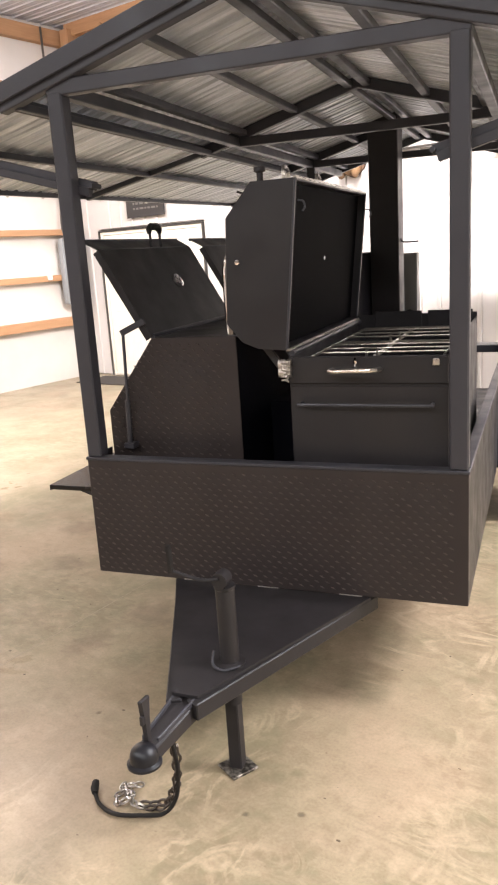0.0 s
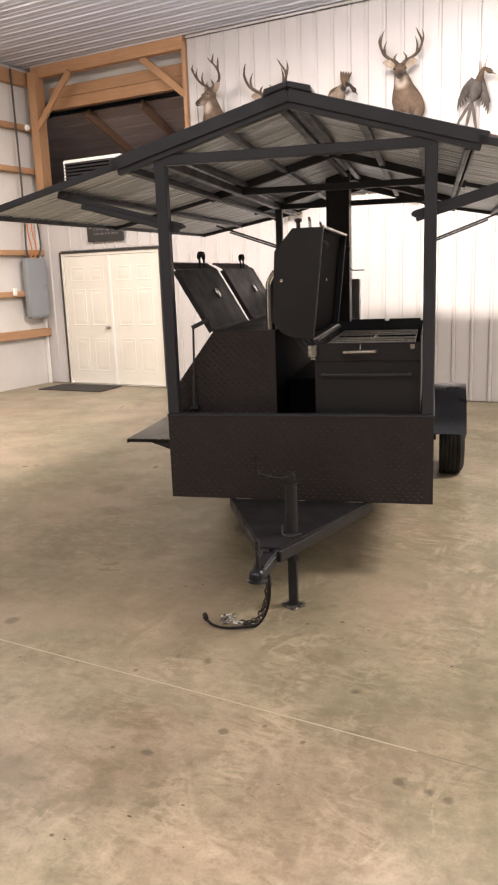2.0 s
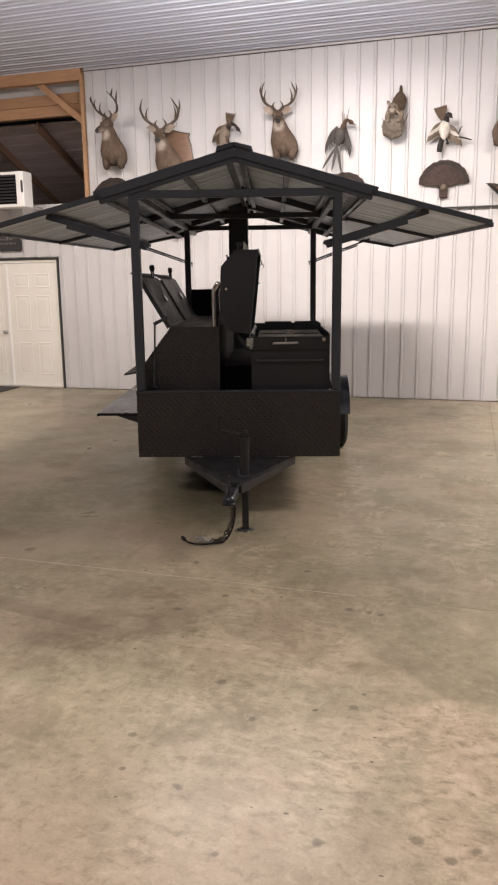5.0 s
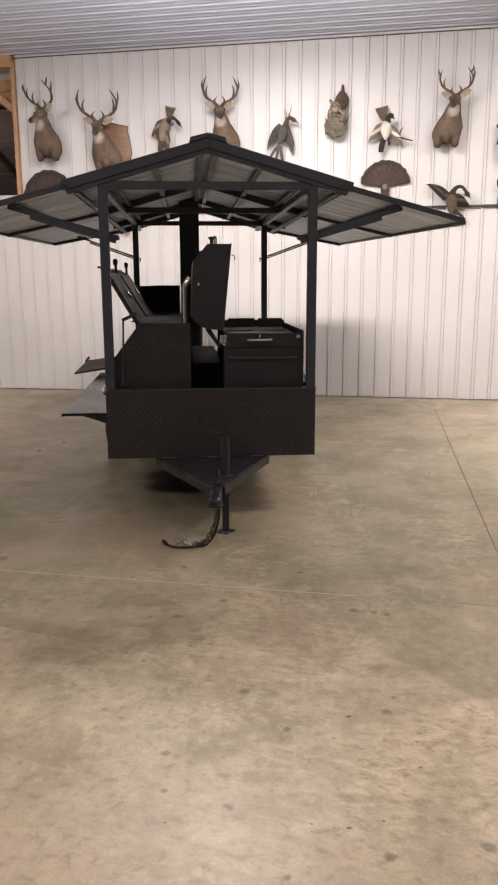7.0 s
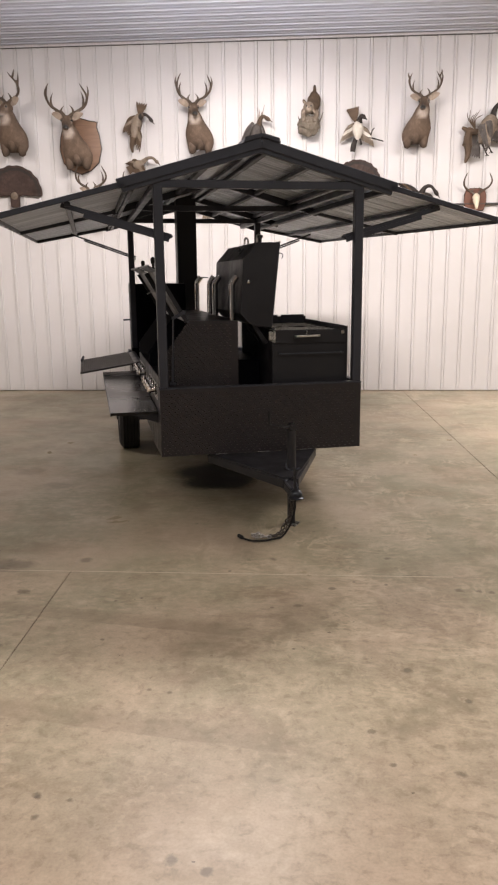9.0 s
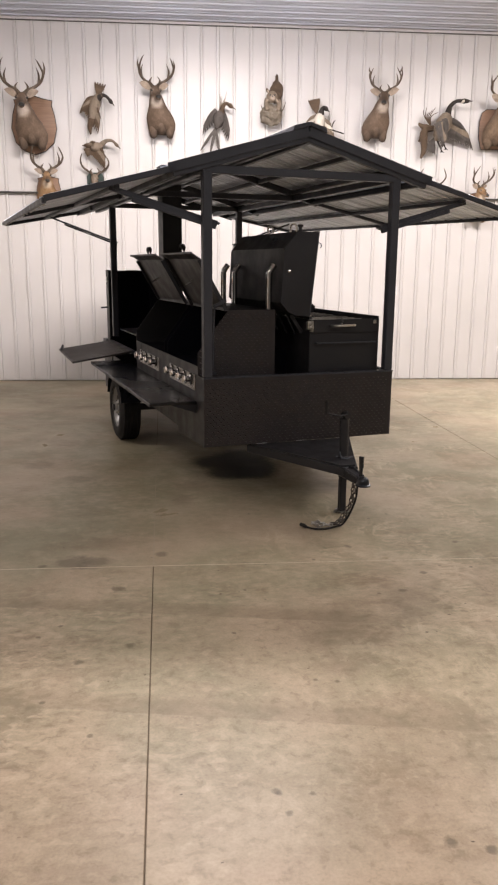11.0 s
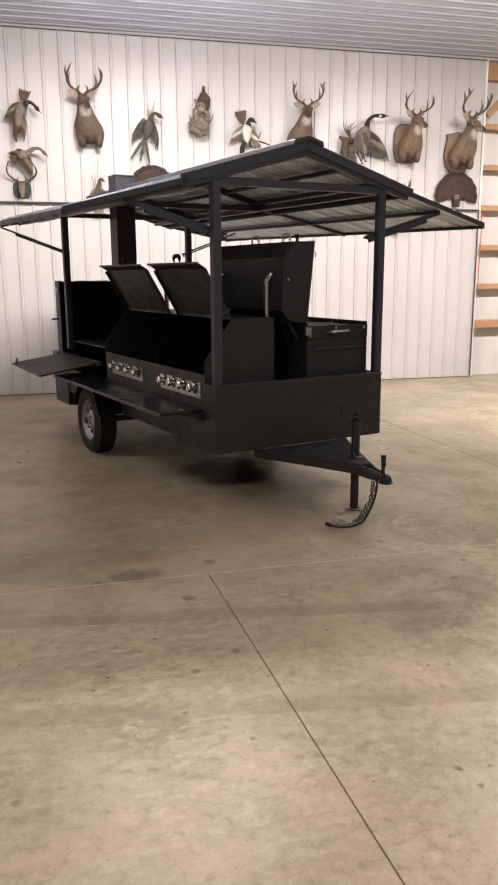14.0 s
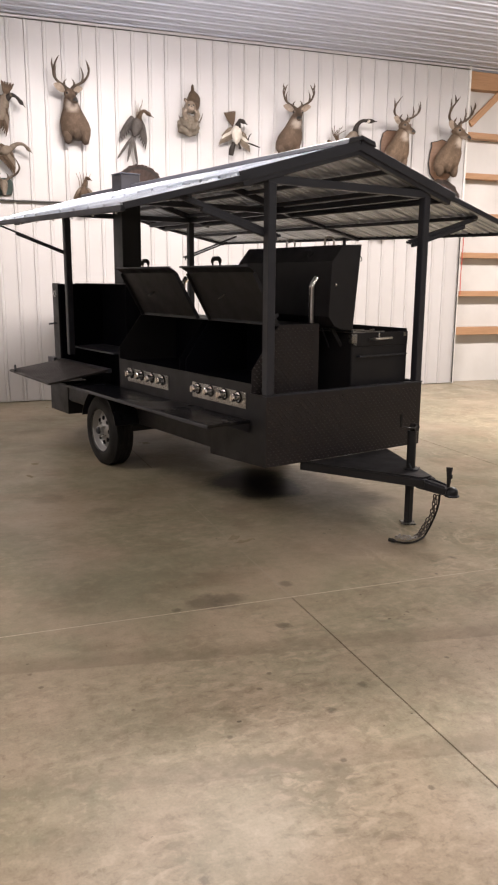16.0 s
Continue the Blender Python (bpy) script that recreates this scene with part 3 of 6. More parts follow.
bm = B()
box(bm, PANEL_L, X1, WALL - 0.030, WALL - 0.024, CEIL - 0.055, CEIL - 0.032)
structure("ceiling_trim", bm, M_PANEL, "white steel angle where wall meets ceiling")
bm = B()
box(bm, PANEL_L - 0.01, PANEL_R + 0.012, WALL - 0.034, WALL - 0.024, CEIL - 0.072, CEIL - 0.064)
structure("trim", bm, M_TRIM, "thin dark line under the ceiling trim")
bm = B()
box(bm, PANEL_R + 0.002, PANEL_R + 0.035, WALL - 0.024, WALL + 0.17, 0.01, CEIL - 0.02)
structure("corner_trim", bm, M_WHITE, "white corner trim at the end of the wall liner")


def wood(name, p, q, w, h, label, kind="structure", material=None):
    """A timber from p to q, kept in its own long axis so that the grain runs with it."""
    p, q = Vector(p), Vector(q)
    d, s, n = axes(p, q)
    ob = new(name, finish(box(B(), 0, (q - p).length, -w / 2, w / 2, -h / 2, h / 2, 0.004), name, material or M_WOOD, 0))
    r = Matrix((d, -s, n)).transposed().to_4x4()
    ob.matrix_world = Matrix.Translation(p * K) @ r
    return tagged(ob, label, kind=kind)


# unlined bay to the east: girts over white wrap
for z, h in ((0.885, 0.13), (1.515, 0.09), (2.15, 0.09), (2.785, 0.09), (3.42, 0.09), (4.05, 0.09), (4.88, 0.26)):
    wood("girt", (PANEL_R + 0.04, WALL + 0.10, z), (X1, WALL + 0.10, z), 0.16, h, "bare pine wall girt, flat across the bay")
wood("brace", (PANEL_R + 0.06, WALL - 0.02, 4.20), (4.12, WALL - 0.02, 4.90), 0.05, 0.10, "slanting pine brace under the top beam")

# west wall: wrap and girts
bm = B()
box(bm, X0 - 0.30, X0, Y0 - 0.3, WALL + 0.30, 0, CEIL)
structure("wall_west", bm, M_SHEATH, "white wrapped wall between bare pine girts")
for z, h in ((0.88, 0.13), (1.54, 0.085), (2.20, 0.085), (2.86, 0.085), (3.50, 0.085), (4.16, 0.085), (4.9, 0.2)):
    wood("girt", (X0 + 0.065, Y0, z), (X0 + 0.065, WALL, z), 0.12, h, "bare pine wall girt, flat along the wall")
wood("post", (X0 + 0.27, WALL - 0.02, LOFT_Z), (X0 + 0.27, WALL - 0.02, CEIL - 0.1), 0.16, 0.20, "square pine post in the corner of the loft")
# south and east walls are never seen; they only shape the bounced light
bm = B()
box(bm, X0, X1, Y0 - 0.30, Y0, 0, CEIL)
structure("wall_south", bm, M_BACK, "unseen grey wall behind the walk, added to limit bounced light")
bm = B()
box(bm, X1, X1 + 0.30, Y0 - 0.3, WALL + 0.40, 0, CEIL)
structure("wall_east", bm, M_BACK, "unseen grey side wall, added to limit bounced light")
bm = B()
box(bm, X0 + 0.012, X0 + 0.075, WALL - 0.06, WALL - 0.03, 0.0, LOFT_Z)
box(bm, X0 + 0.001, X0 + 0.010, WALL - 0.05, WALL - 0.03, 0.0, LOFT_Z, mi=1)
structure("corner_post", bm, [M_WHITE, M_TRIM], "white corner post with a dark edge")

# loft over the door: timbers in front, dark roof space behind
bm = B()
D = 4.0
box(bm, X0 - 4.0, PANEL_L - 0.09, WALL + 0.30, WALL + D, LOFT_Z - 0.15, LOFT_Z)
box(bm, X0 - 4.0, PANEL_L, WALL + D, WALL + D + 0.1, LOFT_Z, CEIL + 0.1)
box(bm, PANEL_L - 0.09, PANEL_L, WALL + 0.30, WALL + D, LOFT_Z, CEIL)
box(bm, X0 - 4.1, X0 - 4.0, WALL + 0.3, WALL + D, LOFT_Z, CEIL)
structure("loft", bm, M_DARKWOOD, "dark storage loft above the double door")
bm = B()
for i in range(14):
    y = WALL + 0.75 + 0.235 * i
    z = 4.45 - 0.105 * i
    hexa(bm, [(X0 - 3.9, y, z), (PANEL_L - 0.1, y, z), (PANEL_L - 0.1, y + 0.21, z - 0.094), (X0 - 3.9, y + 0.21, z - 0.094),
              (X0 - 3.9, y, z + 0.03), (PANEL_L - 0.1, y, z + 0.03), (PANEL_L - 0.1, y + 0.21, z - 0.064), (X0 - 3.9, y + 0.21, z - 0.064)])
structure("loft_ceiling", bm, M_DARKWOOD, "sloping dark boards of the lean-to roof in the loft")
wood("beam", (X0 + 0.2, WALL + 0.02, 5.0), (PANEL_L - 0.05, WALL + 0.02, 5.0), 0.12, 0.20, "pine top beam over the loft")
for z in (4.53, 4.70):
    wood("beam", (X0 + 0.36, WALL + 0.26, z), (PANEL_L - 0.1, WALL + 0.26, z), 0.12, 0.165, "pine header board inside the loft")
bm = B()
box(bm, X0 + 0.05, PANEL_L - 0.1, WALL + 0.335, WALL + 0.36, 4.62, CEIL)
structure("loft_backing", bm, M_SHEATH, "white wrap above the loft header")
wood("stud", (PANEL_L - 0.035, WALL - 0.005, LOFT_Z), (PANEL_L - 0.035, WALL - 0.005, CEIL - 0.1), 0.06, 0.10, "pine edge stud of the loft opening")
wood("brace", (X0 + 0.36, WALL - 0.13, 4.14), (X0 + 1.08, WALL - 0.13, 4.88), 0.05, 0.10, "slanting pine brace at the corner post")
wood("brace", (PANEL_L - 0.08, WALL + 0.05, 4.30), (PANEL_L - 0.85, WALL + 0.05, 4.92), 0.05, 0.10, "slanting pine brace under the top beam")
for x in (-8.6, -7.5, -6.6):
    wood("rafter", (x, WALL + 0.60, 4.42), (x, WALL + 3.8, 3.1), 0.05, 0.14, "dark reddish pine rafter in the loft", material=M_RAFTER)


def double_door():
    t = thing("door_1", (DOOR_L + DOOR_R) / 2, WALL, 0, 0, "closed cream six-panel double door with a knob", "door", kind="structure")
    w = (DOOR_R - DOOR_L) / 2
    bm = B()
    box(bm, -w - 0.016, -w, -0.035, 0.05, 0, DOOR_T + 0.018)
    box(bm, w, w + 0.016, -0.035, 0.05, 0, DOOR_T + 0.018)
    box(bm, -w, w, -0.035, 0.05, DOOR_T, DOOR_T + 0.018)
    part("door_frame", bm, M_TRIM, t, "thin dark frame", 0)
    bm = B()
    box(bm, -w + 0.003, -w + 0.05, -0.012, 0.05, 0.005, DOOR_T - 0.003, 0.003)
    box(bm, w - 0.05, w - 0.003, -0.012, 0.05, 0.005, DOOR_T - 0.003, 0.003)
    box(bm, -w + 0.05, w - 0.05, -0.012, 0.05, DOOR_T - 0.05, DOOR_T - 0.003, 0.003)
    part("jamb", bm, M_DOOR, t, smooth=0)
    for a, b in ((-w + 0.055, -0.006), (0.006, w - 0.055)):
        leaf = part("leaf", box(B(), a, b, 0.0, 0.045, 0.02, DOOR_T - 0.055, 0.003), M_DOOR, t, smooth=0)
        m = (a + b) / 2
        for x0, x1 in ((a + 0.12, m - 0.05), (m + 0.05, b - 0.12)):
            for z0, z1 in ((0.22, 0.78), (0.98, 1.58), (1.70, 1.94)):
                bm = B()
                o = [(x0, z0), (x1, z0), (x1, z1), (x0, z1)]
                rings = [[(x, y, z) for x, z in ((x0 + k, z0 + k), (x1 - k, z0 + k), (x1 - k, z1 - k), (x0 + k, z1 - k))]
                         for k, y in ((0, 0.001), (0.012, -0.005), (0.024, -0.001), (0.050, -0.001), (0.07, -0.004))]
                loft(bm, rings)
                part("raised_panel", bm, M_DOOR, leaf, smooth=0)
    part("astragal", box(B(), -0.024, 0.024, -0.022, -0.001, 0.02, DOOR_T - 0.055, 0.004), M_WHITE, t, smooth=0)
    part("door_handle", lathe(B(), [(0.03, 0), (0.03, -0.01), (0.012, -0.015), (0.012, -0.04), (0.03, -0.05), (0.032, -0.065), (0.02, -0.078), (0.001, -0.08)], (-0.085, 0.0, 0.955), (0, 1, 0), 16), M_STEEL, t, "round nickel knob")
    part("sill", box(B(), -w, w, -0.10, 0.05, 0, 0.018, 0.003), M_STEEL, t, smooth=0)


double_door()
solo("door_mat", prism(B(), [(-0.62, -0.32), (0.62, -0.30), (0.6, 0.30), (-0.6, 0.29)], 0.0, 0.014, "z", 0.004), M_MAT, -8.3, 8.12, 0.001, 2, "flat black door mat on the concrete", "mat")


def wall_sign():
    t = thing("wall_sign", -7.9, WALL - 0.025, 2.47, 0, "black board with two lines of pale writing", "sign")
    part("board", box(B(), -0.36, 0.36, -0.03, 0, -0.15, 0.15, 0.004), M_SLATE, t, smooth=0)
    for z, n, h in ((0.04, 6, 0.030), (-0.03, 7, 0.026)):
        x = -0.22
        for i in range(n):
            w = 0.03 + 0.02 * ((i * 7) % 3)
            part("writing_bar", box(B(), x, x + w, -0.033, -0.029, z - h / 2, z + h / 2), M_CHALK, t, smooth=0)
            x += w + 0.025


wall_sign()


def unit_heater():
    t = thing("unit_heater", -7.47, WALL - 0.62, 2.96, 0, "white hanging unit heater with dark louvres", "heater")
    part("housing", box(B(), -0.66, 0.43, -0.02, 0.24, 0, 0.54, 0.012), M_WHITE, t)
    # flat dark sheet: the shade behind the louvres as colour
    part("grille_recess", box(B(), -0.61, 0.30, -0.028, -0.02, 0.05, 0.49), M_SOOT_SHADE, t, smooth=0)
    for i in range(9):
        z = 0.075 + i * 0.048
        part("louvre", hexa(B(), [(-0.61, -0.06, z), (0.30, -0.06, z), (0.30, -0.026, z + 0.03), (-0.61, -0.026, z + 0.03),
                                  (-0.61, -0.06, z + 0.004), (0.30, -0.06, z + 0.004), (0.30, -0.026, z + 0.034), (-0.61, -0.026, z + 0.034)]), M_SLATE, t, smooth=0)
    part("maker_bar", box(B(), 0.385, 0.42, -0.024, -0.019, 0.22, 0.40), M_SLATE, t, "dark upright writing", 0)
    for x in (-0.35, 0.35):
        part("bracket", bar(B(), (x, 0.22, 0.06), (x, 0.64, 0.02), 0.03, 0.04), M_STEEL, t)


unit_heater()


def breaker_panel():
    t = thing("breaker_panel", X0 + 0.125, 8.25, 1.14, 0, "grey steel breaker panel with rounded corners on the girts", "electrical panel")
    out = [(-0.22 + 0.03, 0), (0.22 - 0.03, 0), (0.22, 0.03), (0.22, 0.94), (0.19, 0.97), (-0.19, 0.97), (-0.22, 0.94), (-0.22, 0.03)]
    part("cabinet", prism(B(), out, 0, 0.10, "x", 0.004), M_GREY, t)
    part("cover", prism(B(), [(y * 0.93, 0.03 + z * 0.94) for y, z in out], 0.10, 0.112, "x", 0.004), M_GREY, t)
    part("latch", box(B(), 0.112, 0.125, 0.12, 0.15, 0.46, 0.54, 0.003), M_STEEL, t)
    runs = (([(0.05, -0.10, 0.97), (0.05, -0.14, 1.15), (0.03, -0.10, 1.5), (0.03, -0.09, 2.3), (0.03, -0.10, 3.85)], 0.016, M_TRIM, "black cable"),
            ([(0.05, -0.05, 0.97), (0.05, -0.01, 1.10), (0.04, -0.06, 1.4), (0.03, -0.03, 1.75)], 0.010, M_ORANGE, "orange cable"),
            ([(0.06, 0.02, 0.97), (0.06, 0.08, 1.12), (0.04, 0.04, 1.4), (0.03, 0.06, 1.75)], 0.010, M_ORANGE, "orange cable"),
            ([(0.06, 0.10, 0.97), (0.07, 0.16, 1.10), (0.05, 0.19, 1.3), (0.03, 0.16, 1.75)], 0.014, M_TRIM, "black cable"))
    for pts, r, m, label in runs:
        part("cable", sweep(B(), curve(pts), r, 8), m, t, label)


breaker_panel()
solo("wall_outlet", box(B(), 0, 0.04, -0.035, 0.035, -0.06, 0.06, 0.006), M_WHITE, X0 + 0.126, 7.80, 1.58, 0, "small white outlet box on a girt", "outlet")
solo("wall_camera", lathe(B(), [(0.001, -0.045), (0.03, -0.04), (0.042, -0.02), (0.042, 0.0), (0.05, 0.002), (0.05, 0.016), (0.001, 0.018)], (0.02, 0, 0), (-1, 0, 0), 18), M_WHITE, X0 + 0.128, 8.42, 4.16, 0, "small white dome sensor on a girt", "sensor")


def conduit():
    t = thing("conduit", 0, WALL - 0.045, 0, 0, "thin dark conduit along the wall, dropping at its end", "conduit", kind="structure")
    bm = B()
    sweep(bm, [(PANEL_L + 0.5, 0, 2.74), (PANEL_R - 0.03, 0, 2.74)], 0.014, 6)
    part("run", bm, M_TRIM, t)
    part("drop", rod(B(), (PANEL_R - 0.01, 0, 2.75), (PANEL_R - 0.01, 0, 0.02), 0.012, 6), M_TRIM, t)
    part("cord", sweep(B(), curve([(PANEL_R + 0.05, 0.0, 2.76), (PANEL_R + 0.055, -0.005, 2.3), (PANEL_R + 0.048, 0, 1.8), (PANEL_R + 0.055, 0, 1.50)]), 0.007, 6), mat("red_cord", (0.5, 0.05, 0.03), 0.5), t, "red hanging cord")


conduit()


# ---- the cook trailer: u across, v back from the front board, z up ----
TU, TV, TR = -2.485, 2.275, 15.6
WID = 1.567
trailer = thing("cook_trailer", TU, TV, 0, TR, "matte black steel barbecue trailer with gabled canopy, parked on concrete", "trailer")


def tread_panel(name, poly, v0, v1, label, facing=-1):
    """An upright tread plate with the outline poly (u, z)."""
    ob = part(name, prism(B(), poly, v0, v1, "y", 0.002), M_TREAD, trailer if name == "front_board" else griddle, label, 0)
    us, zs = [p[0] for p in poly], [p[1] for p in poly]
    u0, z0 = min(us) + 0.012, min(zs) + 0.012

    def inside(cx, cy):
        p = (u0 + cx, z0 + cy)
        hit = False
        for (a, b), (c, d) in zip(poly, poly[1:] + poly[:1]):
            if (b > p[1]) != (d > p[1]) and p[0] < (c - a) * (p[1] - b) / (d - b) + a:
                hit = not hit
        return hit
    bm = lugs(B(), (u0, v0, z0), (1, 0, 0), (0, 0, 1), max(us) - u0 - 0.012, max(zs) - z0 - 0.012, inside)
    part("tread_pattern", bm, M_LUG, ob, "raised tread pattern", 0, "stuff")
    return ob


tread_panel("front_board", [(0, 0.405), (WID, 0.405), (WID, 0.92), (0, 0.92)], 0.0, 0.006, "black tread-plate front board")
part("front_cap", box(B(), -0.004, WID + 0.004, -0.006, 0.05, 0.912, 0.926, 0.003), M_TUBE, trailer)
part("side_board", box(B(), WID - 0.006, WID, 0.006, 4.1, 0.405, 0.92, 0.002), M_BLACK, trailer)
part("side_board", prism(B(), [(0.006, 0.405), (0.74, 0.375), (0.74, 0.699), (0.20, 0.699), (0.20, 0.92), (0.006, 0.92)], 0.0, 0.006, "x"), M_BLACK, trailer, smooth=0)
part("side_skirt", box(B(), 0, 0.006, 0.742, 4.1, 0.43, 0.699, 0.001), M_BLACK, trailer)
part("side_cap", box(B(), WID - 0.04, WID + 0.004, 0.05, 4.1, 0.912, 0.926, 0.003), M_TUBE, trailer)
part("deck", box(B(), 0.01, WID - 0.01, 0.01, 4.1, 0.44, 0.47), M_BLACK, trailer, smooth=0)
for u in (0.05, WID - 0.05):
    part("frame_rail", bar(B(), (u, 0.10, 0.455), (u, 4.08, 0.455), 0.06, 0.08), M_BLACK, trailer)
for v in (0.9, 1.6, 2.9, 4.05):
    part("cross_member", bar(B(), (0.08, v, 0.44), (WID - 0.08, v, 0.44), 0.05, 0.06), M_BLACK, trailer)
part("axle", bar(B(), (-0.03, 2.30, 0.32), (WID + 0.03, 2.30, 0.32), 0.06, 0.06), M_BLACK, trailer)

# serving shelf down one side, on gussets
shelf = part("serving_shelf", box(B(), -0.36, 0.0, 0.20, 2.95, 0.70, 0.722, 0.003), M_SHELF, trailer, "polished black steel serving shelf")
part("shelf_lip", box(B(), -0.364, -0.352, 0.205, 2.945, 0.694, 0.719, 0.003), M_TUBE, shelf)
for v in (0.21, 1.15, 1.75, 2.93):
    part("gusset", prism(B(), [(-0.20, 0.699), (0.0, 0.699), (0.0, 0.63)], v, v + 0.008, "y"), M_BLACK, shelf, smooth=0)

# tongue
bm = B()
prism(bm, [(0.37, 0.0), (1.205, 0.0), (0.83, -0.80), (0.74, -0.80)], 0.394, 0.4045, "z")
tongue = part("tongue_plate", bm, M_BLACK, trailer, smooth=0)
part("tongue_rail", bar(B(), (0.375, 0.06, 0.364), (0.755, -0.82, 0.364), 0.05, 0.058), M_BLACK, tongue)
part("tongue_rail", bar(B(), (1.20, 0.06, 0.364), (0.815, -0.82, 0.364), 0.05, 0.058), M_BLACK, tongue)
for a in (0.41, 0.74, 1.08):
    part("weld_bead", box(B(), a, a + 0.09, -0.004, 0.0, 0.404, 0.408, 0.001), M_STEEL, tongue, "bare weld bead")
coupler = part("coupler", hexa(B(), [(0.738, -0.74, 0.315), (0.828, -0.74, 0.315), (0.798, -1.03, 0.322), (0.734, -1.03, 0.322),
                                    (0.738, -0.74, 0.384), (0.828, -0.74, 0.384), (0.796, -1.03, 0.372), (0.736, -1.03, 0.372)], 0.008), M_BLACK, trailer, "cast ball coupler")
part("coupler_rib", bar(B(), (0.744, -0.76, 0.388), (0.742, -1.00, 0.376), 0.008, 0.018, 0.002), M_TUBE, coupler)
part("coupler_rib", bar(B(), (0.822, -0.76, 0.388), (0.790, -1.00, 0.376), 0.008, 0.018, 0.002), M_TUBE, coupler)
part("socket", lathe(B(), [(0.044, -0.034), (0.051, -0.031), (0.051, -0.024), (0.042, -0.018), (0.041, 0.000), (0.036, 0.014), (0.026, 0.024), (0.012, 0.030), (0.001, 0.031)], (0.764, -1.040, 0.356), (0, 0, 1), 24), M_FENDER, coupler)
part("latch_lever", prism(B(), [(-1.020, 0.375), (-0.998, 0.375), (-0.996, 0.45), (-0.984, 0.512), (-1.036, 0.518), (-1.020, 0.45)], 0.756, 0.770, "x", 0.003), M_BLACK, coupler)
part("latch_notch", box(B(), 0.758, 0.768, -1.036, -1.018, 0.44, 0.47, 0.002), M_BLACK, coupler)
JU, JV = 0.852, -0.585
jack = part("jack_tube", rod(B(), (JU, JV, 0.26), (JU, JV, 0.675), 0.032, 20), M_BLACK, trailer, "swivel jack, cranked down")
part("inner_tube", bar(B(), (JU, JV, 0.010), (JU, JV, 0.30), 0.046, 0.046, 0.004), M_BLACK, jack)
part("foot_plate", prism(B(), [(JU + 0.072 * math.cos(a), JV + 0.072 * math.sin(a)) for a in (radians(10 + 90 * k) for k in range(4))], 0.0, 0.010, "z", 0.002), M_FOOT, jack, "scuffed bare-metal foot")
part("collar", lathe(B(), [(0.033, 0), (0.052, 0.004), (0.052, 0.026), (0.033, 0.03)], (JU, JV, 0.385), (0, 0, 1), 20), M_BLACK, jack)
part("swivel_clip", sweep(B(), curve([(JU - 0.045, JV - 0.025, 0.455), (JU - 0.040, JV - 0.05, 0.418), (JU, JV - 0.06, 0.408), (JU + 0.05, JV - 0.035, 0.416)], 4), 0.005, 8), M_TUBE, jack)
part("cap", lathe(B(), [(0.033, 0), (0.036, 0.003), (0.036, 0.012), (0.001, 0.014)], (JU, JV, 0.672), (0, 0, 1), 20), M_BLACK, jack)
part("gear_head", lathe(B(), [(0.001, -0.03), (0.026, -0.03), (0.028, 0.0), (0.026, 0.02), (0.001, 0.02)], (JU, JV - 0.012, 0.712), (0, 1, 0), 16), M_BLACK, jack)
crank = part("crank", sweep(B(), curve([(JU, JV - 0.045, 0.722), (JU - 0.05, JV - 0.047, 0.715), (JU - 0.10, JV - 0.047, 0.722), (JU - 0.165, JV - 0.047, 0.738)], 4), 0.006, 8), M_BLACK, jack)
part("crank_grip", rod(B(), (JU - 0.165, JV - 0.047, 0.732), (JU - 0.168, JV - 0.047, 0.825), 0.010, 10), M_RUBBER, crank)


def chain(pts, step, r, mats, name, label):
    """Links laid along a path, each a ring turned a quarter against the last."""
    pts = curve(pts, 10)
    acc, last = 0.0, pts[0]
    bm = B()
    k = 0
    for p in pts[1:]:
        acc += (p - last).length
        if acc >= step:
            d, s, n = axes(last, p)
            side = s if k % 2 else n
            ring = [p + d * (step * 0.72 * math.cos(a)) + side * (step * 0.42 * math.sin(a)) for a in (2 * math.pi * i / 10 for i in range(11))]
            sweep(bm, ring, r, 5)
            acc, k = 0.0, k + 1
        last = p
    return part(name, bm, mats, trailer, label)


chain([(0.795, -0.90, 0.31), (0.785, -0.89, 0.20), (0.755, -0.865, 0.09), (0.71, -0.855, 0.025), (0.64, -0.875, 0.016)], 0.024, 0.0044, M_DARKCHAIN, "safety_chain", "dark hanging safety chain")
chain([(0.775, -0.89, 0.31), (0.77, -0.875, 0.18), (0.735, -0.845, 0.08), (0.69, -0.840, 0.022), (0.62, -0.860, 0.016)], 0.024, 0.0044, M_DARKCHAIN, "safety_chain", "dark hanging safety chain")
chain([(0.65, -0.87, 0.014), (0.60, -0.865, 0.018), (0.565, -0.825, 0.020), (0.53, -0.840, 0.018), (0.55, -0.885, 0.022), (0.575, -0.855, 0.030), (0.52, -0.800, 0.016), (0.57, -0.775, 0.014)], 0.022, 0.0040, M_CHAIN, "loose_chain", "bright zinc chain heaped on the floor")
part("light_cable", sweep(B(), curve([(0.79, -0.92, 0.34), (0.793, -0.905, 0.21), (0.765, -0.880, 0.09), (0.715, -0.872, 0.014), (0.66, -0.895, 0.010), (0.56, -0.918, 0.010), (0.49, -0.895, 0.011), (0.445, -0.855, 0.018)]), 0.0068, 8), M_RUBBER, trailer, "black trailer light cable")
part("cable_plug", sweep(B(), [(0.448, -0.858, 0.018), (0.438, -0.842, 0.022), (0.426, -0.815, 0.024)], [0.010, 0.014, 0.012], 12), M_RUBBER, trailer)


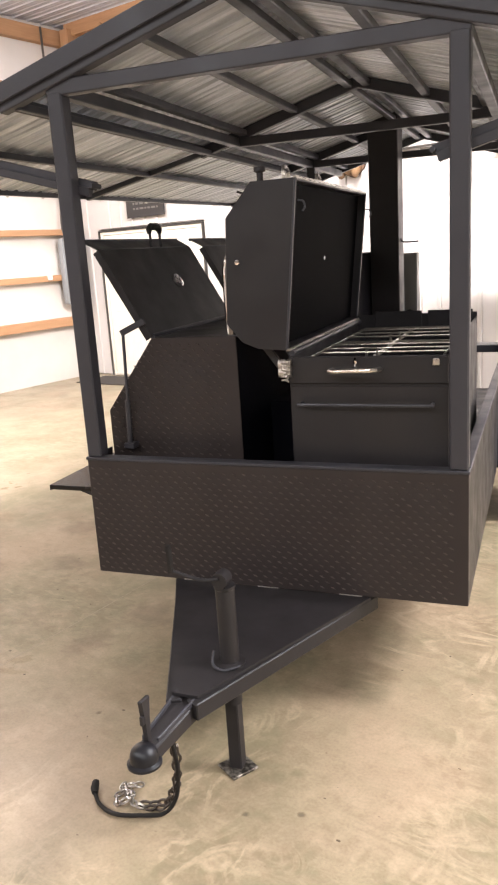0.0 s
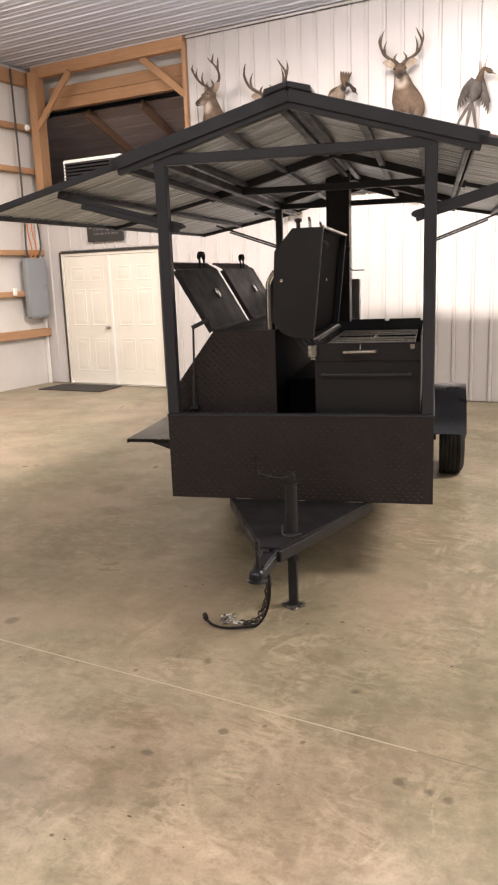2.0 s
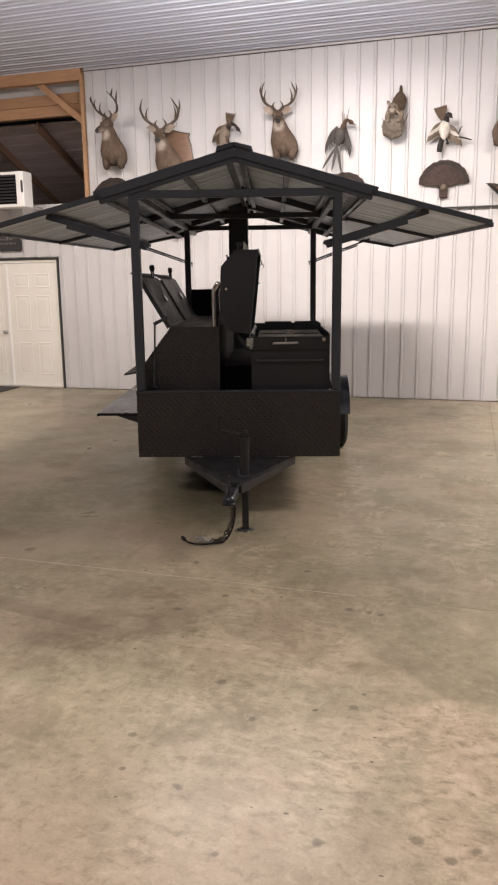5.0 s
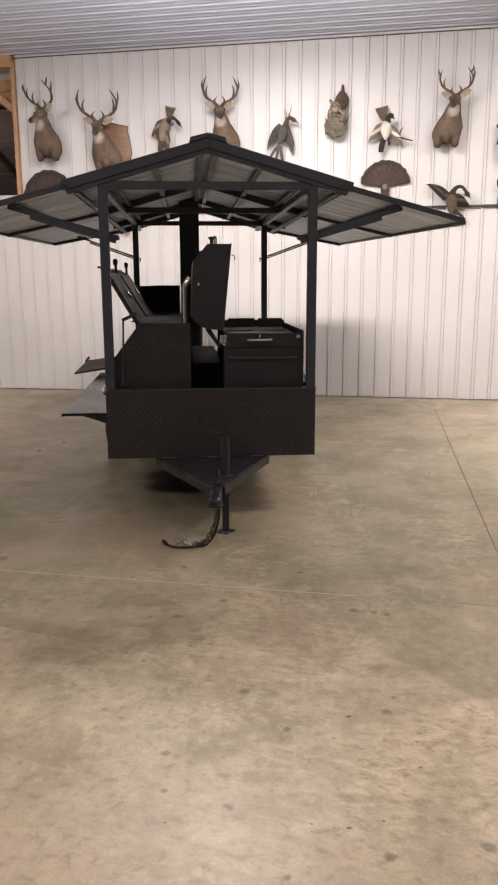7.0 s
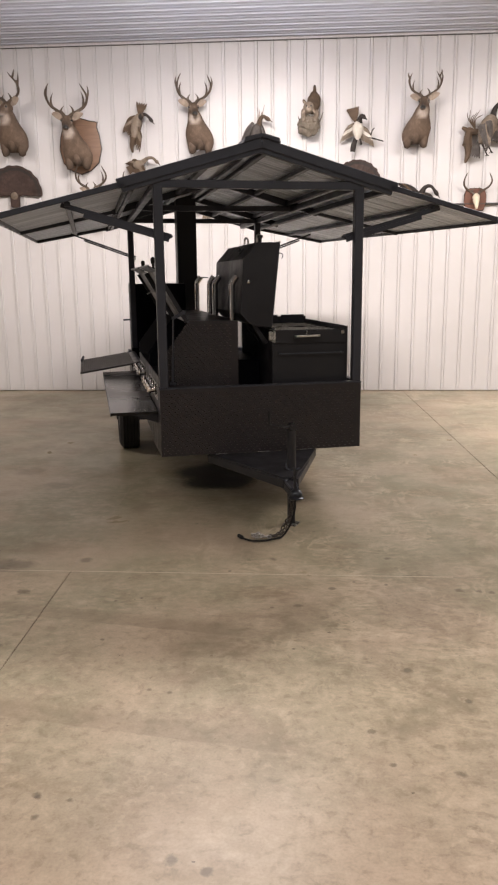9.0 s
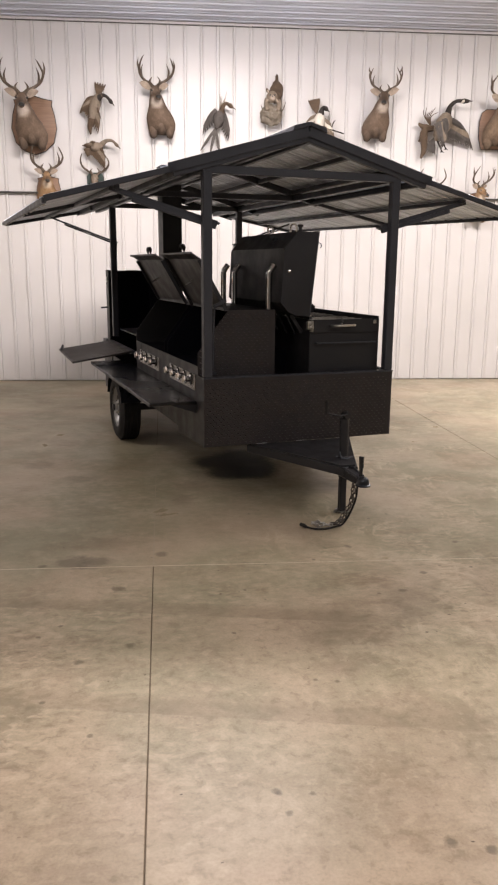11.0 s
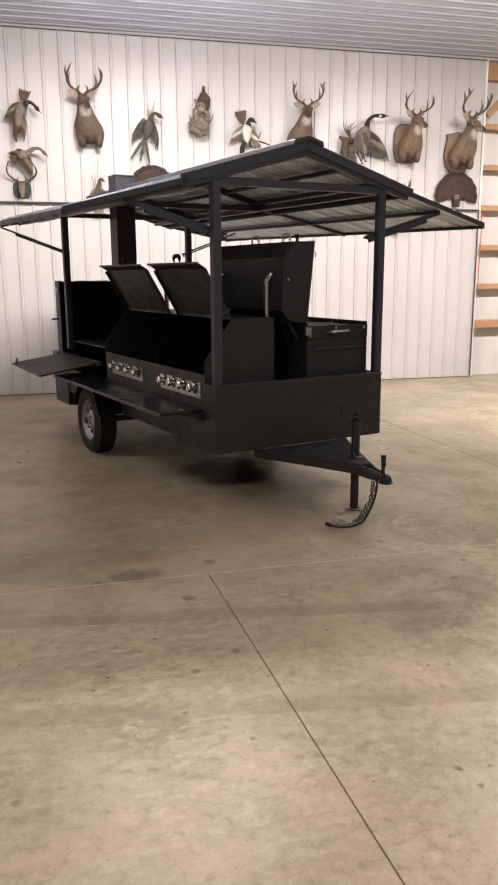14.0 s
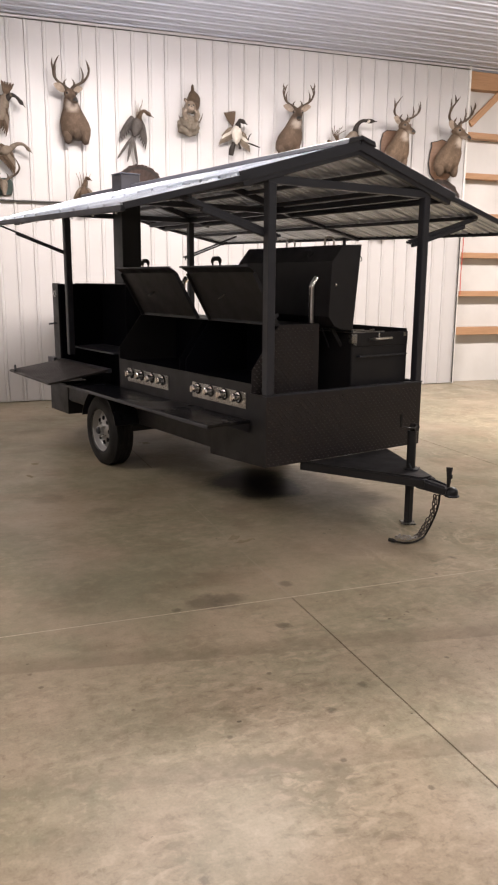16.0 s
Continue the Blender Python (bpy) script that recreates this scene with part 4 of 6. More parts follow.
def wheel(u, side):
    """A trailer wheel with its outer face at u; side is -1 or 1."""
    w, r, c = 0.20, 0.332, Vector((u, 2.33, 0.325))
    ax = Vector((-side, 0, 0))
    tyre = [(0.192, 0.03), (0.205, 0.010), (0.23, 0.002), (0.27, 0.0), (0.30, 0.012), (0.318, 0.032)]
    for k in range(5):
        h = 0.034 + k * 0.033
        tyre += [(r, h), (r, h + 0.020), (r - 0.008, h + 0.022), (r - 0.008, h + 0.031)]
    tyre += [(0.312, w - 0.02), (0.27, w), (0.21, w - 0.01)]
    ob = part("wheel", lathe(B(), tyre, c, ax, 48), M_RUBBER, trailer, "black rubber trailer tyre on a silver spoked rim", 50)
    rim = [(0.200, 0.012), (0.203, 0.018), (0.192, 0.026), (0.182, 0.06), (0.172, 0.075), (0.150, 0.062), (0.075, 0.045), (0.060, 0.03), (0.045, 0.028), (0.045, 0.005), (0.03, 0.0), (0.001, 0.0)]
    part("rim", lathe(B(), rim, c, ax, 32), M_RIM, ob, "silver steel rim")
    for k in range(8):
        a = math.pi * k / 4
        p = c + ax * 0.052 + Vector((0, math.cos(a), math.sin(a))) * 0.115
        # dark discs on the rim stand in for the shade in its holes
        part("rim_slot", lathe(B(), [(0.001, -0.006), (0.021, -0.006), (0.021, 0.012)], p, ax, 10), M_SOOT_SHADE, ob)
    for k in range(5):
        a = 2 * math.pi * k / 5
        p = c + ax * 0.035 + Vector((0, math.cos(a), math.sin(a))) * 0.062
        part("lug_nut", lathe(B(), [(0.012, 0.01), (0.012, -0.012), (0.006, -0.02), (0.001, -0.02)], p, ax, 6), M_CHROME, ob)
    part("hub_cap", lathe(B(), [(0.036, 0.03), (0.034, -0.01), (0.025, -0.018), (0.001, -0.02)], c, ax, 16), M_BLACK, ob)


wheel(-0.235, -1)
wheel(1.828, 1)


def fender(u0, u1, r, a0, a1):
    bm = B()
    o, i = [], []
    for k in range(21):
        a = radians(a0 + (a1 - a0) * k / 20)
        o.append((2.33 + r * math.cos(a), 0.325 + r * math.sin(a)))
        i.append((2.33 + (r - 0.008) * math.cos(a), 0.325 + (r - 0.008) * math.sin(a)))
    prism(bm, o + i[::-1], u0, u1, "x")
    return bm


part("fender", fender(-0.24, 0.0, 0.385, 15, 165), M_FENDER, trailer, smooth=30)
part("fender", fender(WID, WID + 0.265, 0.440, 0, 168), M_FENDER, trailer, smooth=30)

# rear lower box and step
part("rear_box", box(B(), -0.01, 0.5, 3.62, 4.12, 0.27, 0.72, 0.004), M_BLACK, trailer)
part("rear_ledge", box(B(), -0.02, WID, 3.95, 4.14, 0.80, 0.86, 0.004), M_TUBE, trailer)

# ---- canopy ----
for u, v in ((0.035, 0.035), (WID - 0.035, 0.035), (0.035, 3.58), (WID - 0.035, 3.58)):
    part("post", box(B(), u - 0.033, u + 0.033, v - 0.033, v + 0.033, 0.925, 2.36, 0.006), M_TUBE, trailer)
VF, VB = -0.015, 4.60
MID, RZ = WID / 2, 2.655
EAVE = 1.0  # half width of the fixed roof
EZ = RZ - 0.285
TIP = 1.86


def roof_z(d):
    return RZ - 0.285 * d / EAVE


for v in (0.03, 1.95, 3.58):
    h = 0.055 if v < 1 else 0.05
    part("tie_beam", bar(B(), (0.0, v, 2.375), (WID, v, 2.375), 0.05, h), M_TUBE, trailer)
for v in (VF + 0.03, 1.95, 3.58, VB - 0.03):
    for s in (-1, 1):
        part("rafter", bar(B(), (MID, v, RZ - 0.032), (MID + s * EAVE, v, EZ - 0.032), 0.05, 0.06), M_TUBE, trailer)
for d in (0.05, 0.38, 0.70):
    for s in (-1, 1):
        part("purlin", bar(B(), (MID + s * d, VF + 0.06, roof_z(d) - 0.030), (MID + s * d, VB - 0.06, roof_z(d) - 0.030), 0.045, 0.035), M_TUBE, trailer)
for s in (-1, 1):
    d = MID - 0.03
    part("eave_beam", bar(B(), (MID + s * d, 0.06, 2.375), (MID + s * d, VB - 0.06, 2.375), 0.05, 0.05), M_TUBE, trailer)
    part("eave_closer", bar(B(), (MID + s * (EAVE - 0.035), 0.02, EZ - 0.020), (MID + s * (EAVE - 0.035), VB - 0.02, EZ - 0.020), 0.012, 0.054, 0.002), M_TUBE, trailer)
    part("hinge_rail", bar(B(), (MID + s * (EAVE - 0.07), 0.02, EZ - 0.035), (MID + s * (EAVE - 0.07), VB - 0.1, EZ - 0.035), 0.03, 0.03), M_TUBE, trailer)


def rib_roof(a, b, v0, v1):
    """Ribbed sheet between the lines a and b, given as (u, z) at the front and at the back; ribs run down the slope."""
    bm = B()
    prof, v = [], v0
    while v < v1 - 0.02:
        for dv, dz in ((0.0, 0.0), (0.010, 0.028), (0.038, 0.028), (0.048, 0.0), (0.105, 0.0), (0.109, 0.013), (0.124, 0.013), (0.129, 0.0), (0.165, 0.0), (0.169, 0.013), (0.184, 0.013), (0.189, 0.0)):
            if v + dv < v1 - 0.004:
                prof.append((v + dv, dz))
        v += 0.236
    prof.append((v1, 0.0))
    rows = []
    for side in (a, b):
        for t in (0.0, 0.003):
            rows.append([bm.verts.new((side[0], v, side[1] + (side[2] - side[1]) * (v - v0) / (v1 - v0) + dz + t)) for v, dz in prof])
    for i in range(len(prof) - 1):
        bm.faces.new((rows[0][i], rows[2][i], rows[2][i + 1], rows[0][i + 1]))
        bm.faces.new((rows[1][i], rows[1][i + 1], rows[3][i + 1], rows[3][i]))
        bm.faces.new((rows[2][i], rows[3][i], rows[3][i + 1], rows[2][i + 1]))
    return bm


for s in (-1, 1):
    part("roof_sheet", rib_roof((MID, RZ + 0.004, RZ + 0.004), (MID + s * (EAVE + 0.02), EZ - 0.002, EZ - 0.002), VF, VB), M_GALV, trailer, "galvanised ribbed roof sheet", 0)
    part("gable_trim", bar(B(), (MID, VF - 0.006, RZ + 0.002), (MID + s * (EAVE + 0.03), VF - 0.006, EZ - 0.006), 0.012, 0.068, 0.003), M_TUBE, trailer)
    part("gable_trim", bar(B(), (MID, VB + 0.006, RZ + 0.002), (MID + s * (EAVE + 0.03), VB + 0.006, EZ - 0.006), 0.012, 0.068, 0.003), M_TUBE, trailer)
    # ridge cap
    part("ridge_cap", hexa(B(), [(MID, VF - 0.03, RZ + 0.036), (MID + s * 0.135, VF - 0.03, RZ - 0.003), (MID + s * 0.135, VB + 0.03, RZ - 0.003), (MID, VB + 0.03, RZ + 0.036),
                                 (MID, VF - 0.03, RZ + 0.066), (MID + s * 0.125, VF - 0.03, RZ + 0.034), (MID + s * 0.125, VB + 0.03, RZ + 0.034), (MID, VB + 0.03, RZ + 0.066)], 0.004), M_TUBE, trailer, smooth=0)
    # folding awning
    zf, zb = 2.13, 2.20
    h0 = EAVE - 0.02
    aw = part("awning", rib_roof((MID + s * h0, EZ - 0.012, EZ - 0.004), (MID + s * TIP, zf, zb), VF, VB), M_GALV, trailer, "folding awning of galvanised ribbed sheet, propped open", 0)
    p0, p1, q0, q1 = (MID + s * h0, VF, EZ - 0.012), (MID + s * h0, VB, EZ - 0.004), (MID + s * TIP, VF, zf), (MID + s * TIP, VB, zb)

    def on(f, v, drop):
        k = (v - VF) / (VB - VF)
        a, b = Vector(p0).lerp(Vector(p1), k), Vector(q0).lerp(Vector(q1), k)
        return a.lerp(b, f) - Vector((0, 0, drop))
    part("edge_trim", bar(B(), on(0, VF - 0.006, -0.008), on(1.0, VF - 0.006, -0.008), 0.012, 0.040, 0.003), M_TUBE, aw)
    part("edge_trim", bar(B(), on(0, VB + 0.006, 0.0), on(1.0, VB + 0.006, 0.0), 0.012, 0.05, 0.003), M_TUBE, aw)
    part("edge_trim", bar(B(), on(1.0, VF, 0.004), on(1.0, VB, 0.004), 0.03, 0.035, 0.003), M_TUBE, aw)
    for v in (1.95, VB - 0.04):
        part("awning_rib", bar(B(), on(0.02, v, 0.022), on(0.98, v, 0.022), 0.04, 0.03), M_TUBE, aw)
    part("awning_purlin", bar(B(), on(0.45, VF + 0.05, 0.022), on(0.45, VB - 0.05, 0.022), 0.04, 0.03), M_TUBE, aw)
    bm = B()
    for k in range(14):
        v = VF + 0.12 + k * (VB - VF - 0.24) / 13
        p = on(0.985, v, 0.030)
        lathe(bm, [(0.008, 0.004), (0.008, -0.004), (0.001, -0.006)], p, (0, 0, 1), 6)
    part("screw_head", bm, M_STEEL, aw, "row of bare screw tips", kind="stuff")
    for v, w in ((0.035, 0.055), (3.58, 0.03)):
        u = MID + s * (MID - 0.03)
        a, b = Vector((u - s * 0.05, v + 0.05, 2.03 if v < 1 else 1.975)), on(0.50, v + 0.05, 0.014 if v < 1 else 0.045)
        a += (a - b).normalized() * (0.05 if v < 1 else 0.0)
        # each stay is a pair of thin rails that slide past one another
        k = 0.016 if v > 1 else 0.032
        st = part("strut", bar(B(), a, b, k, k + 0.002, 0.002), M_TUBE, aw)
        dn = Vector((0, -0.014, -0.75 * k - (0.010 if v > 1 else 0.004)))
        part("strut_slide", bar(B(), a.lerp(b, 0.02) + dn, a.lerp(b, 0.80) + dn, k, k, 0.002), M_TUBE, st)
        if v > 1:
            part("strut_clip", bar(B(), a + Vector((0, -0.012, 0.012)), a + Vector((0, -0.012, -1.6 * k - 0.012)), 0.012, 0.014, 0.002), M_TUBE, st)
        part("strut_pin", rod(B(), a + Vector((0, -0.04, 0)), a + Vector((0, 0.03, 0)), 0.010, 10), M_TUBE, st)


# ---- gas griddle cabinet ----
griddle = thing("gas_griddle", TU, TV, 0, TR, "black steel twin gas griddle with both lids propped open", "griddle")
PROF = [(0.012, 0.71), (0.012, 1.085), (0.252, 1.40), (0.635, 1.40), (0.635, 0.47), (0.10, 0.47), (0.10, 0.71)]
tread_panel("end_plate", [(0.012, 0.72), (0.012, 1.085), (0.252, 1.40), (0.635, 1.40), (0.635, 0.72)], 0.20, 0.206, "black tread-plate end")
GV0, GV1 = 0.206, 2.36
part("end_panel", prism(B(), PROF, GV1, GV1 + 0.006, "y"), M_BLACK, griddle, smooth=0)
# canopy and lid shade this panel; the shade is in its dark colour
part("back_panel", box(B(), 0.629, 0.635, GV0, GV1, 0.47, 1.40), M_SOOT_SHADE, griddle, smooth=0)
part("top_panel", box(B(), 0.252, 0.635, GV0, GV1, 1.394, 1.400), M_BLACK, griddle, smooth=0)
part("floor_panel", box(B(), 0.02, 0.629, GV0, GV1, 0.955, 0.965), M_SOOT_SHADE, griddle, "dark griddle plate", 0)
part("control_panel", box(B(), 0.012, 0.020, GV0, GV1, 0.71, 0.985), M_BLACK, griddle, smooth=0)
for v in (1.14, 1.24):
    part("divider", prism(B(), [(0.02, 0.965), (0.02, 1.08), (0.252, 1.394), (0.629, 1.394), (0.629, 0.965)], v, v + 0.006, "y"), M_SOOT_SHADE, griddle, smooth=0)
part("lip", bar(B(), (0.256, GV0, 1.397), (0.256, GV1, 1.397), 0.02, 0.012, 0.002), M_TUBE, griddle)


def knob(v, z, parent):
    c, d = (0.004, v, z), (-1, 0, 0)
    k = part("knob", lathe(B(), [(0.036, 0.0), (0.036, 0.009), (0.024, 0.014), (0.022, 0.034), (0.032, 0.040), (0.032, 0.054), (0.022, 0.062), (0.001, 0.063)], c, d, 20), M_CHROME, parent, "chrome burner knob")
    part("knob_skirt", lathe(B(), [(0.046, 0.0), (0.046, 0.005), (0.034, 0.009)], c, d, 20), M_RUBBER, k)
    part("grip", bar(B(), (-0.062, v, z - 0.026), (-0.062, v, z + 0.026), 0.012, 0.012, 0.003), M_CHROME, k)


for a, b in ((0.27, 1.02), (1.42, 2.18)):
    p = part("knob_plate", box(B(), 0.005, 0.012, a, b, 0.795, 0.915, 0.001), M_STEEL, griddle, "brushed steel knob plate")
    n = 4
    for i in range(n):
        knob(a + 0.09 + i * (b - a - 0.18) / (n - 1), 0.872, p)


def flap(v0, v1):
    """A lid swung up past its hinge: the face leans back over the shelf and its free edge is bent further out."""
    h, e, t = Vector((0.25, 0, 1.402)), Vector((0.036, 0, 1.772)), Vector((-0.035, 0, 1.812))
    d = (e - h).normalized()
    nrm = Vector((-d.z, 0, d.x))
    if nrm.x > 0:
        nrm = -nrm
    ln = (e - h).length

    def P(l, v, o):
        q = h + d * l + nrm * o
        return (q.x, v, q.z)

    def at(q, v, dz=0.0):
        return (q.x, v, q.z + dz)
    bm = B()
    poly = [(0.0, v0), (ln, v0), (ln, v1), (0.0, v1)]
    hexa(bm, [P(l, v, 0.0) for l, v in poly] + [P(l, v, -0.005) for l, v in poly])
    lid = part("lid", bm, M_BLACK, griddle, "flat black lid propped open", 0)
    for a, b, c, g in ((0, ln, v0, v0 + 0.006), (0, ln, v1 - 0.006, v1)):
        hx = [P(a, c, 0), P(b, c, 0), P(b, g, 0), P(a, g, 0), P(a, c, 0.026), P(b, c, 0.026), P(b, g, 0.026), P(a, g, 0.026)]
        part("flange", hexa(B(), hx), M_BLACK, lid, smooth=0)
    bm = B()
    hexa(bm, [at(e, v0), at(t, v0 - 0.010), at(t, v1 + 0.004), at(e, v1), at(e, v0, 0.006), at(t, v0 - 0.010, 0.006), at(t, v1 + 0.004, 0.006), at(e, v1, 0.006)])
    part("bent_edge", bm, M_BLACK, lid, smooth=0)
    part("edge_bead", bar(B(), at(t, v0 - 0.014, 0.002), at(t, v1 + 0.006, 0.002), 0.012, 0.016, 0.002), M_TUBE, lid)
    m = (v0 + v1) / 2 + 0.06
    q = Vector((e.x + 0.008, m, e.z + 0.012))
    for k in (-1, 1):
        part("handle_leg", rod(B(), q + Vector((0.004, k * 0.050, -0.006)), q + Vector((0.0, k * 0.050, 0.082)), 0.007, 8), M_BLACK, lid)
    part("handle_grip", sweep(B(), [q + Vector((0, y, z)) for y, z in ((-0.054, 0.055), (-0.052, 0.076), (-0.030, 0.090), (0.030, 0.090), (0.052, 0.076), (0.054, 0.055))], [0.010, 0.015, 0.017, 0.017, 0.015, 0.010], 12), M_RUBBER, lid, "black rubber grip")
    th = Vector(P(ln * 0.56, m + 0.01, -0.006))
    part("gauge", lathe(B(), [(0.034, 0.0), (0.036, 0.006), (0.034, 0.016), (0.030, 0.018), (0.001, 0.017)], th, -nrm, 20), M_CHROME, lid, "round chrome heat gauge")
    part("gauge_stem", rod(B(), th, th + nrm * 0.07, 0.006, 8), M_STEEL, lid)
    part("hinge", rod(B(), (0.25, v0 + 0.02, 1.408), (0.25, v1 - 0.02, 1.408), 0.010, 8), M_TUBE, lid)


flap(0.20, 1.12)
flap(1.30, 2.30)
# lid prop at the front end
part("prop_rod", rod(B(), (0.125, 0.170, 1.12), (0.135, 0.170, 1.43), 0.007, 8), M_TUBE, griddle)
part("prop_sleeve", rod(B(), (0.118, 0.170, 0.94), (0.125, 0.170, 1.14), 0.012, 10), M_TUBE, griddle)
part("prop_arm", bar(B(), (0.125, 0.170, 1.425), (0.232, 0.190, 1.475), 0.012, 0.026, 0.002), M_TUBE, griddle)
part("prop_foot", box(B(), 0.095, 0.145, 0.15, 0.20, 0.925, 0.95, 0.003), M_TUBE, griddle)
for v in (0.255, 1.06, 1.35, 2.17):
    pts = curve([(0.60, v, 1.40), (0.60, v, 1.62), (0.605, v, 1.68), (0.64, v - 0.006, 1.735)], 4)
    part("flue_pipe", sweep(B(), pts, 0.026, 16), M_CHROME, griddle, "bent chrome flue pipe")

# ---- charcoal grill ----
grill = thing("charcoal_grill", TU, TV, 0, TR, "black steel charcoal grill with its deep lid standing open", "grill")
A0, A1, C0, C1 = 0.885, 1.49, 0.11, 1.32
part("front_panel", box(B(), A0, A1, C0, C0 + 0.006, 0.47, 1.325, 0.002), M_BLACK, grill)
part("rear_panel", box(B(), A0, A1, C1 - 0.006, C1, 0.47, 1.37, 0.002), M_BLACK, grill)
part("side_panel", box(B(), A0, A0 + 0.006, C0 + 0.006, C1 - 0.006, 0.47, 1.325), M_BLACK, grill, smooth=0)
part("side_panel", box(B(), A1 - 0.006, A1, C0 + 0.006, C1 - 0.006, 0.47, 1.345), M_BLACK, grill, smooth=0)
part("ash_pan", box(B(), A0 + 0.006, A1 - 0.006, C0 + 0.006, C1 - 0.006, 1.10, 1.11), M_SOOT_SHADE, grill, smooth=0)
part("upper_door", box(B(), A0 + 0.004, A1 - 0.004, C0 - 0.010, C0, 1.222, 1.325, 0.003), M_BLACK, grill)
part("lower_door", box(B(), A0 + 0.004, A1 - 0.004, C0 - 0.004, C0, 0.48, 1.212, 0.002), M_BLACK, grill)
part("rail", rod(B(), (A0 + 0.04, C0 - 0.05, 1.148), (A1 - 0.05, C0 - 0.05, 1.148), 0.006, 8), M_TUBE, grill)
for u in (A0 + 0.05, A1 - 0.06):
    part("rail_bracket", rod(B(), (u, C0 - 0.052, 1.148), (u, C0, 1.146), 0.007, 8), M_TUBE, grill)
part("door_handle", sweep(B(), [(A0 + 0.175, C0 - 0.012, 1.274), (A0 + 0.18, C0 - 0.080, 1.280), (A0 + 0.195, C0 - 0.090, 1.281), (A0 + 0.335, C0 - 0.090, 1.284), (A0 + 0.35, C0 - 0.080, 1.283), (A0 + 0.355, C0 - 0.012, 1.277)], 0.009, 10), M_STEEL, grill, "polished steel bar handle")
part("spring_latch", sweep(B(), [(A0 + 0.265, C0 - 0.02 + 0.006 * math.sin(k * 1.6), 1.275 + 0.005 * k) for k in range(9)], 0.008, 8), M_CHROME, grill, "chrome latch")
part("corner_latch", box(B(), A1 - 0.060, A1 - 0.035, C0 - 0.024, C0 - 0.01, 1.288, 1.316, 0.004), M_STEEL, grill)
for z in (1.268, 1.300):
    part("roller", lathe(B(), [(0.001, -0.03), (0.020, -0.028), (0.020, -0.006), (0.012, 0), (0.020, 0.006), (0.020, 0.02), (0.010, 0.024)], (A0 - 0.005, C0 - 0.02, z), (1, 0, 0), 14), M_STEEL, grill, "worn steel roller")
part("coil_spring", sweep(B(), [(A0 - 0.004 + 0.013 * math.cos(k * 0.9), C0 - 0.045 + 0.013 * math.sin(k * 0.9), 1.235 + 0.0019 * k) for k in range(44)], 0.0030, 6), M_STEEL, grill, "small steel coil spring")
part("hinge_rail", rod(B(), (A0 + 0.01, C0 + 0.01, 1.338), (A0 + 0.01, C1 - 0.01, 1.338), 0.012, 10), M_TUBE, grill)
# two lift-out grates of round wire
for k, (v0, v1) in enumerate(((C0 + 0.10, 0.70), (0.72, C1 - 0.04))):
    g = part("grate_frame", sweep(B(), [(A0 + 0.05, v0, 1.302), (A1 - 0.04, v0, 1.302), (A1 - 0.04, v1, 1.302), (A0 + 0.05, v1, 1.302), (A0 + 0.05, v0, 1.302)], 0.0055, 6), M_STEEL, grill, "bright steel cooking grate")
    n = 4
    for i in range(1, n):
        v = v0 + (v1 - v0) * i / n
        part("grate_wire", rod(B(), (A0 + 0.05, v, 1.308), (A1 - 0.04, v, 1.310), 0.0046, 8), M_STEEL, g)
    part("grate_rib", rod(B(), ((A0 + A1) / 2, v0, 1.300), ((A0 + A1) / 2, v1, 1.300), 0.008, 8), M_STEEL, g)
    part("grate_lug", sweep(B(), [((A0 + A1) / 2 - 0.02, v0, 1.30), ((A0 + A1) / 2 - 0.02, v0 - 0.005, 1.34), ((A0 + A1) / 2 + 0.02, v0 - 0.005, 1.34), ((A0 + A1) / 2 + 0.02, v0, 1.30)], 0.006, 6), M_STEEL, g)
part("wind_plate", box(B(), 0.98, 1.22, C1 - 0.014, C1 - 0.008, 1.30, 1.385, 0.002), M_BLACK, grill)
part("wind_plate", box(B(), 1.25, 1.47, C1 - 0.014, C1 - 0.008, 1.30, 1.385, 0.002), M_BLACK, grill)
# deep lid, stood on its hinge edge: a many-sided trough whose open side looks to the far flank
LID = [(0.945, 1.978), (0.770, 1.978), (0.662, 1.855), (0.640, 1.455), (0.700, 1.385), (0.765, 1.358), (0.880, 1.350)]
INN = [(0.942, 1.970), (0.774, 1.970), (0.670, 1.851), (0.648, 1.459), (0.705, 1.393), (0.767, 1.366), (0.881, 1.358)]
L0, L1 = 0.105, 1.325
lid = part("lid", prism(B(), LID + INN[::-1], L0 + 0.006, L1 - 0.006, "y"), M_BLACK, grill, "deep black lid standing open, near-black inside", 0)
for v in (L0, L1 - 0.006):
    part("lid_end", prism(B(), LID, v, v + 0.006, "y", 0.0015), M_BLACK, lid, smooth=0)
# lining colour is blacker than soot to hold the shade inside the lid
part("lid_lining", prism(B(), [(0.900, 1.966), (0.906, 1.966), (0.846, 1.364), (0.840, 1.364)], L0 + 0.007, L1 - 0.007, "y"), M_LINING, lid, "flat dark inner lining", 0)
part("lining_screw", lathe(B(), [(0.008, 0.0), (0.008, 0.004), (0.001, 0.006)], (0.8765, 0.72, 1.68), (1, 0, -0.1), 8), M_STEEL, lid)
part("damper", lathe(B(), [(0.030, 0.0), (0.030, 0.012), (0.012, 0.014), (0.012, 0.03), (0.001, 0.03)], (0.715, 0.42, 1.915), (-0.75, 0, 0.66), 14), M_BLACK, lid)
part("damper_handle", bar(B(), (0.690, 0.38, 1.942), (0.690, 0.47, 1.950), 0.014, 0.010, 0.003), M_TUBE, lid)
part("lid_rim", bar(B(), (0.944, L0, 1.980), (0.944, L1, 1.980), 0.012, 0.012, 0.002), M_STEEL, lid, "worn bright rim")
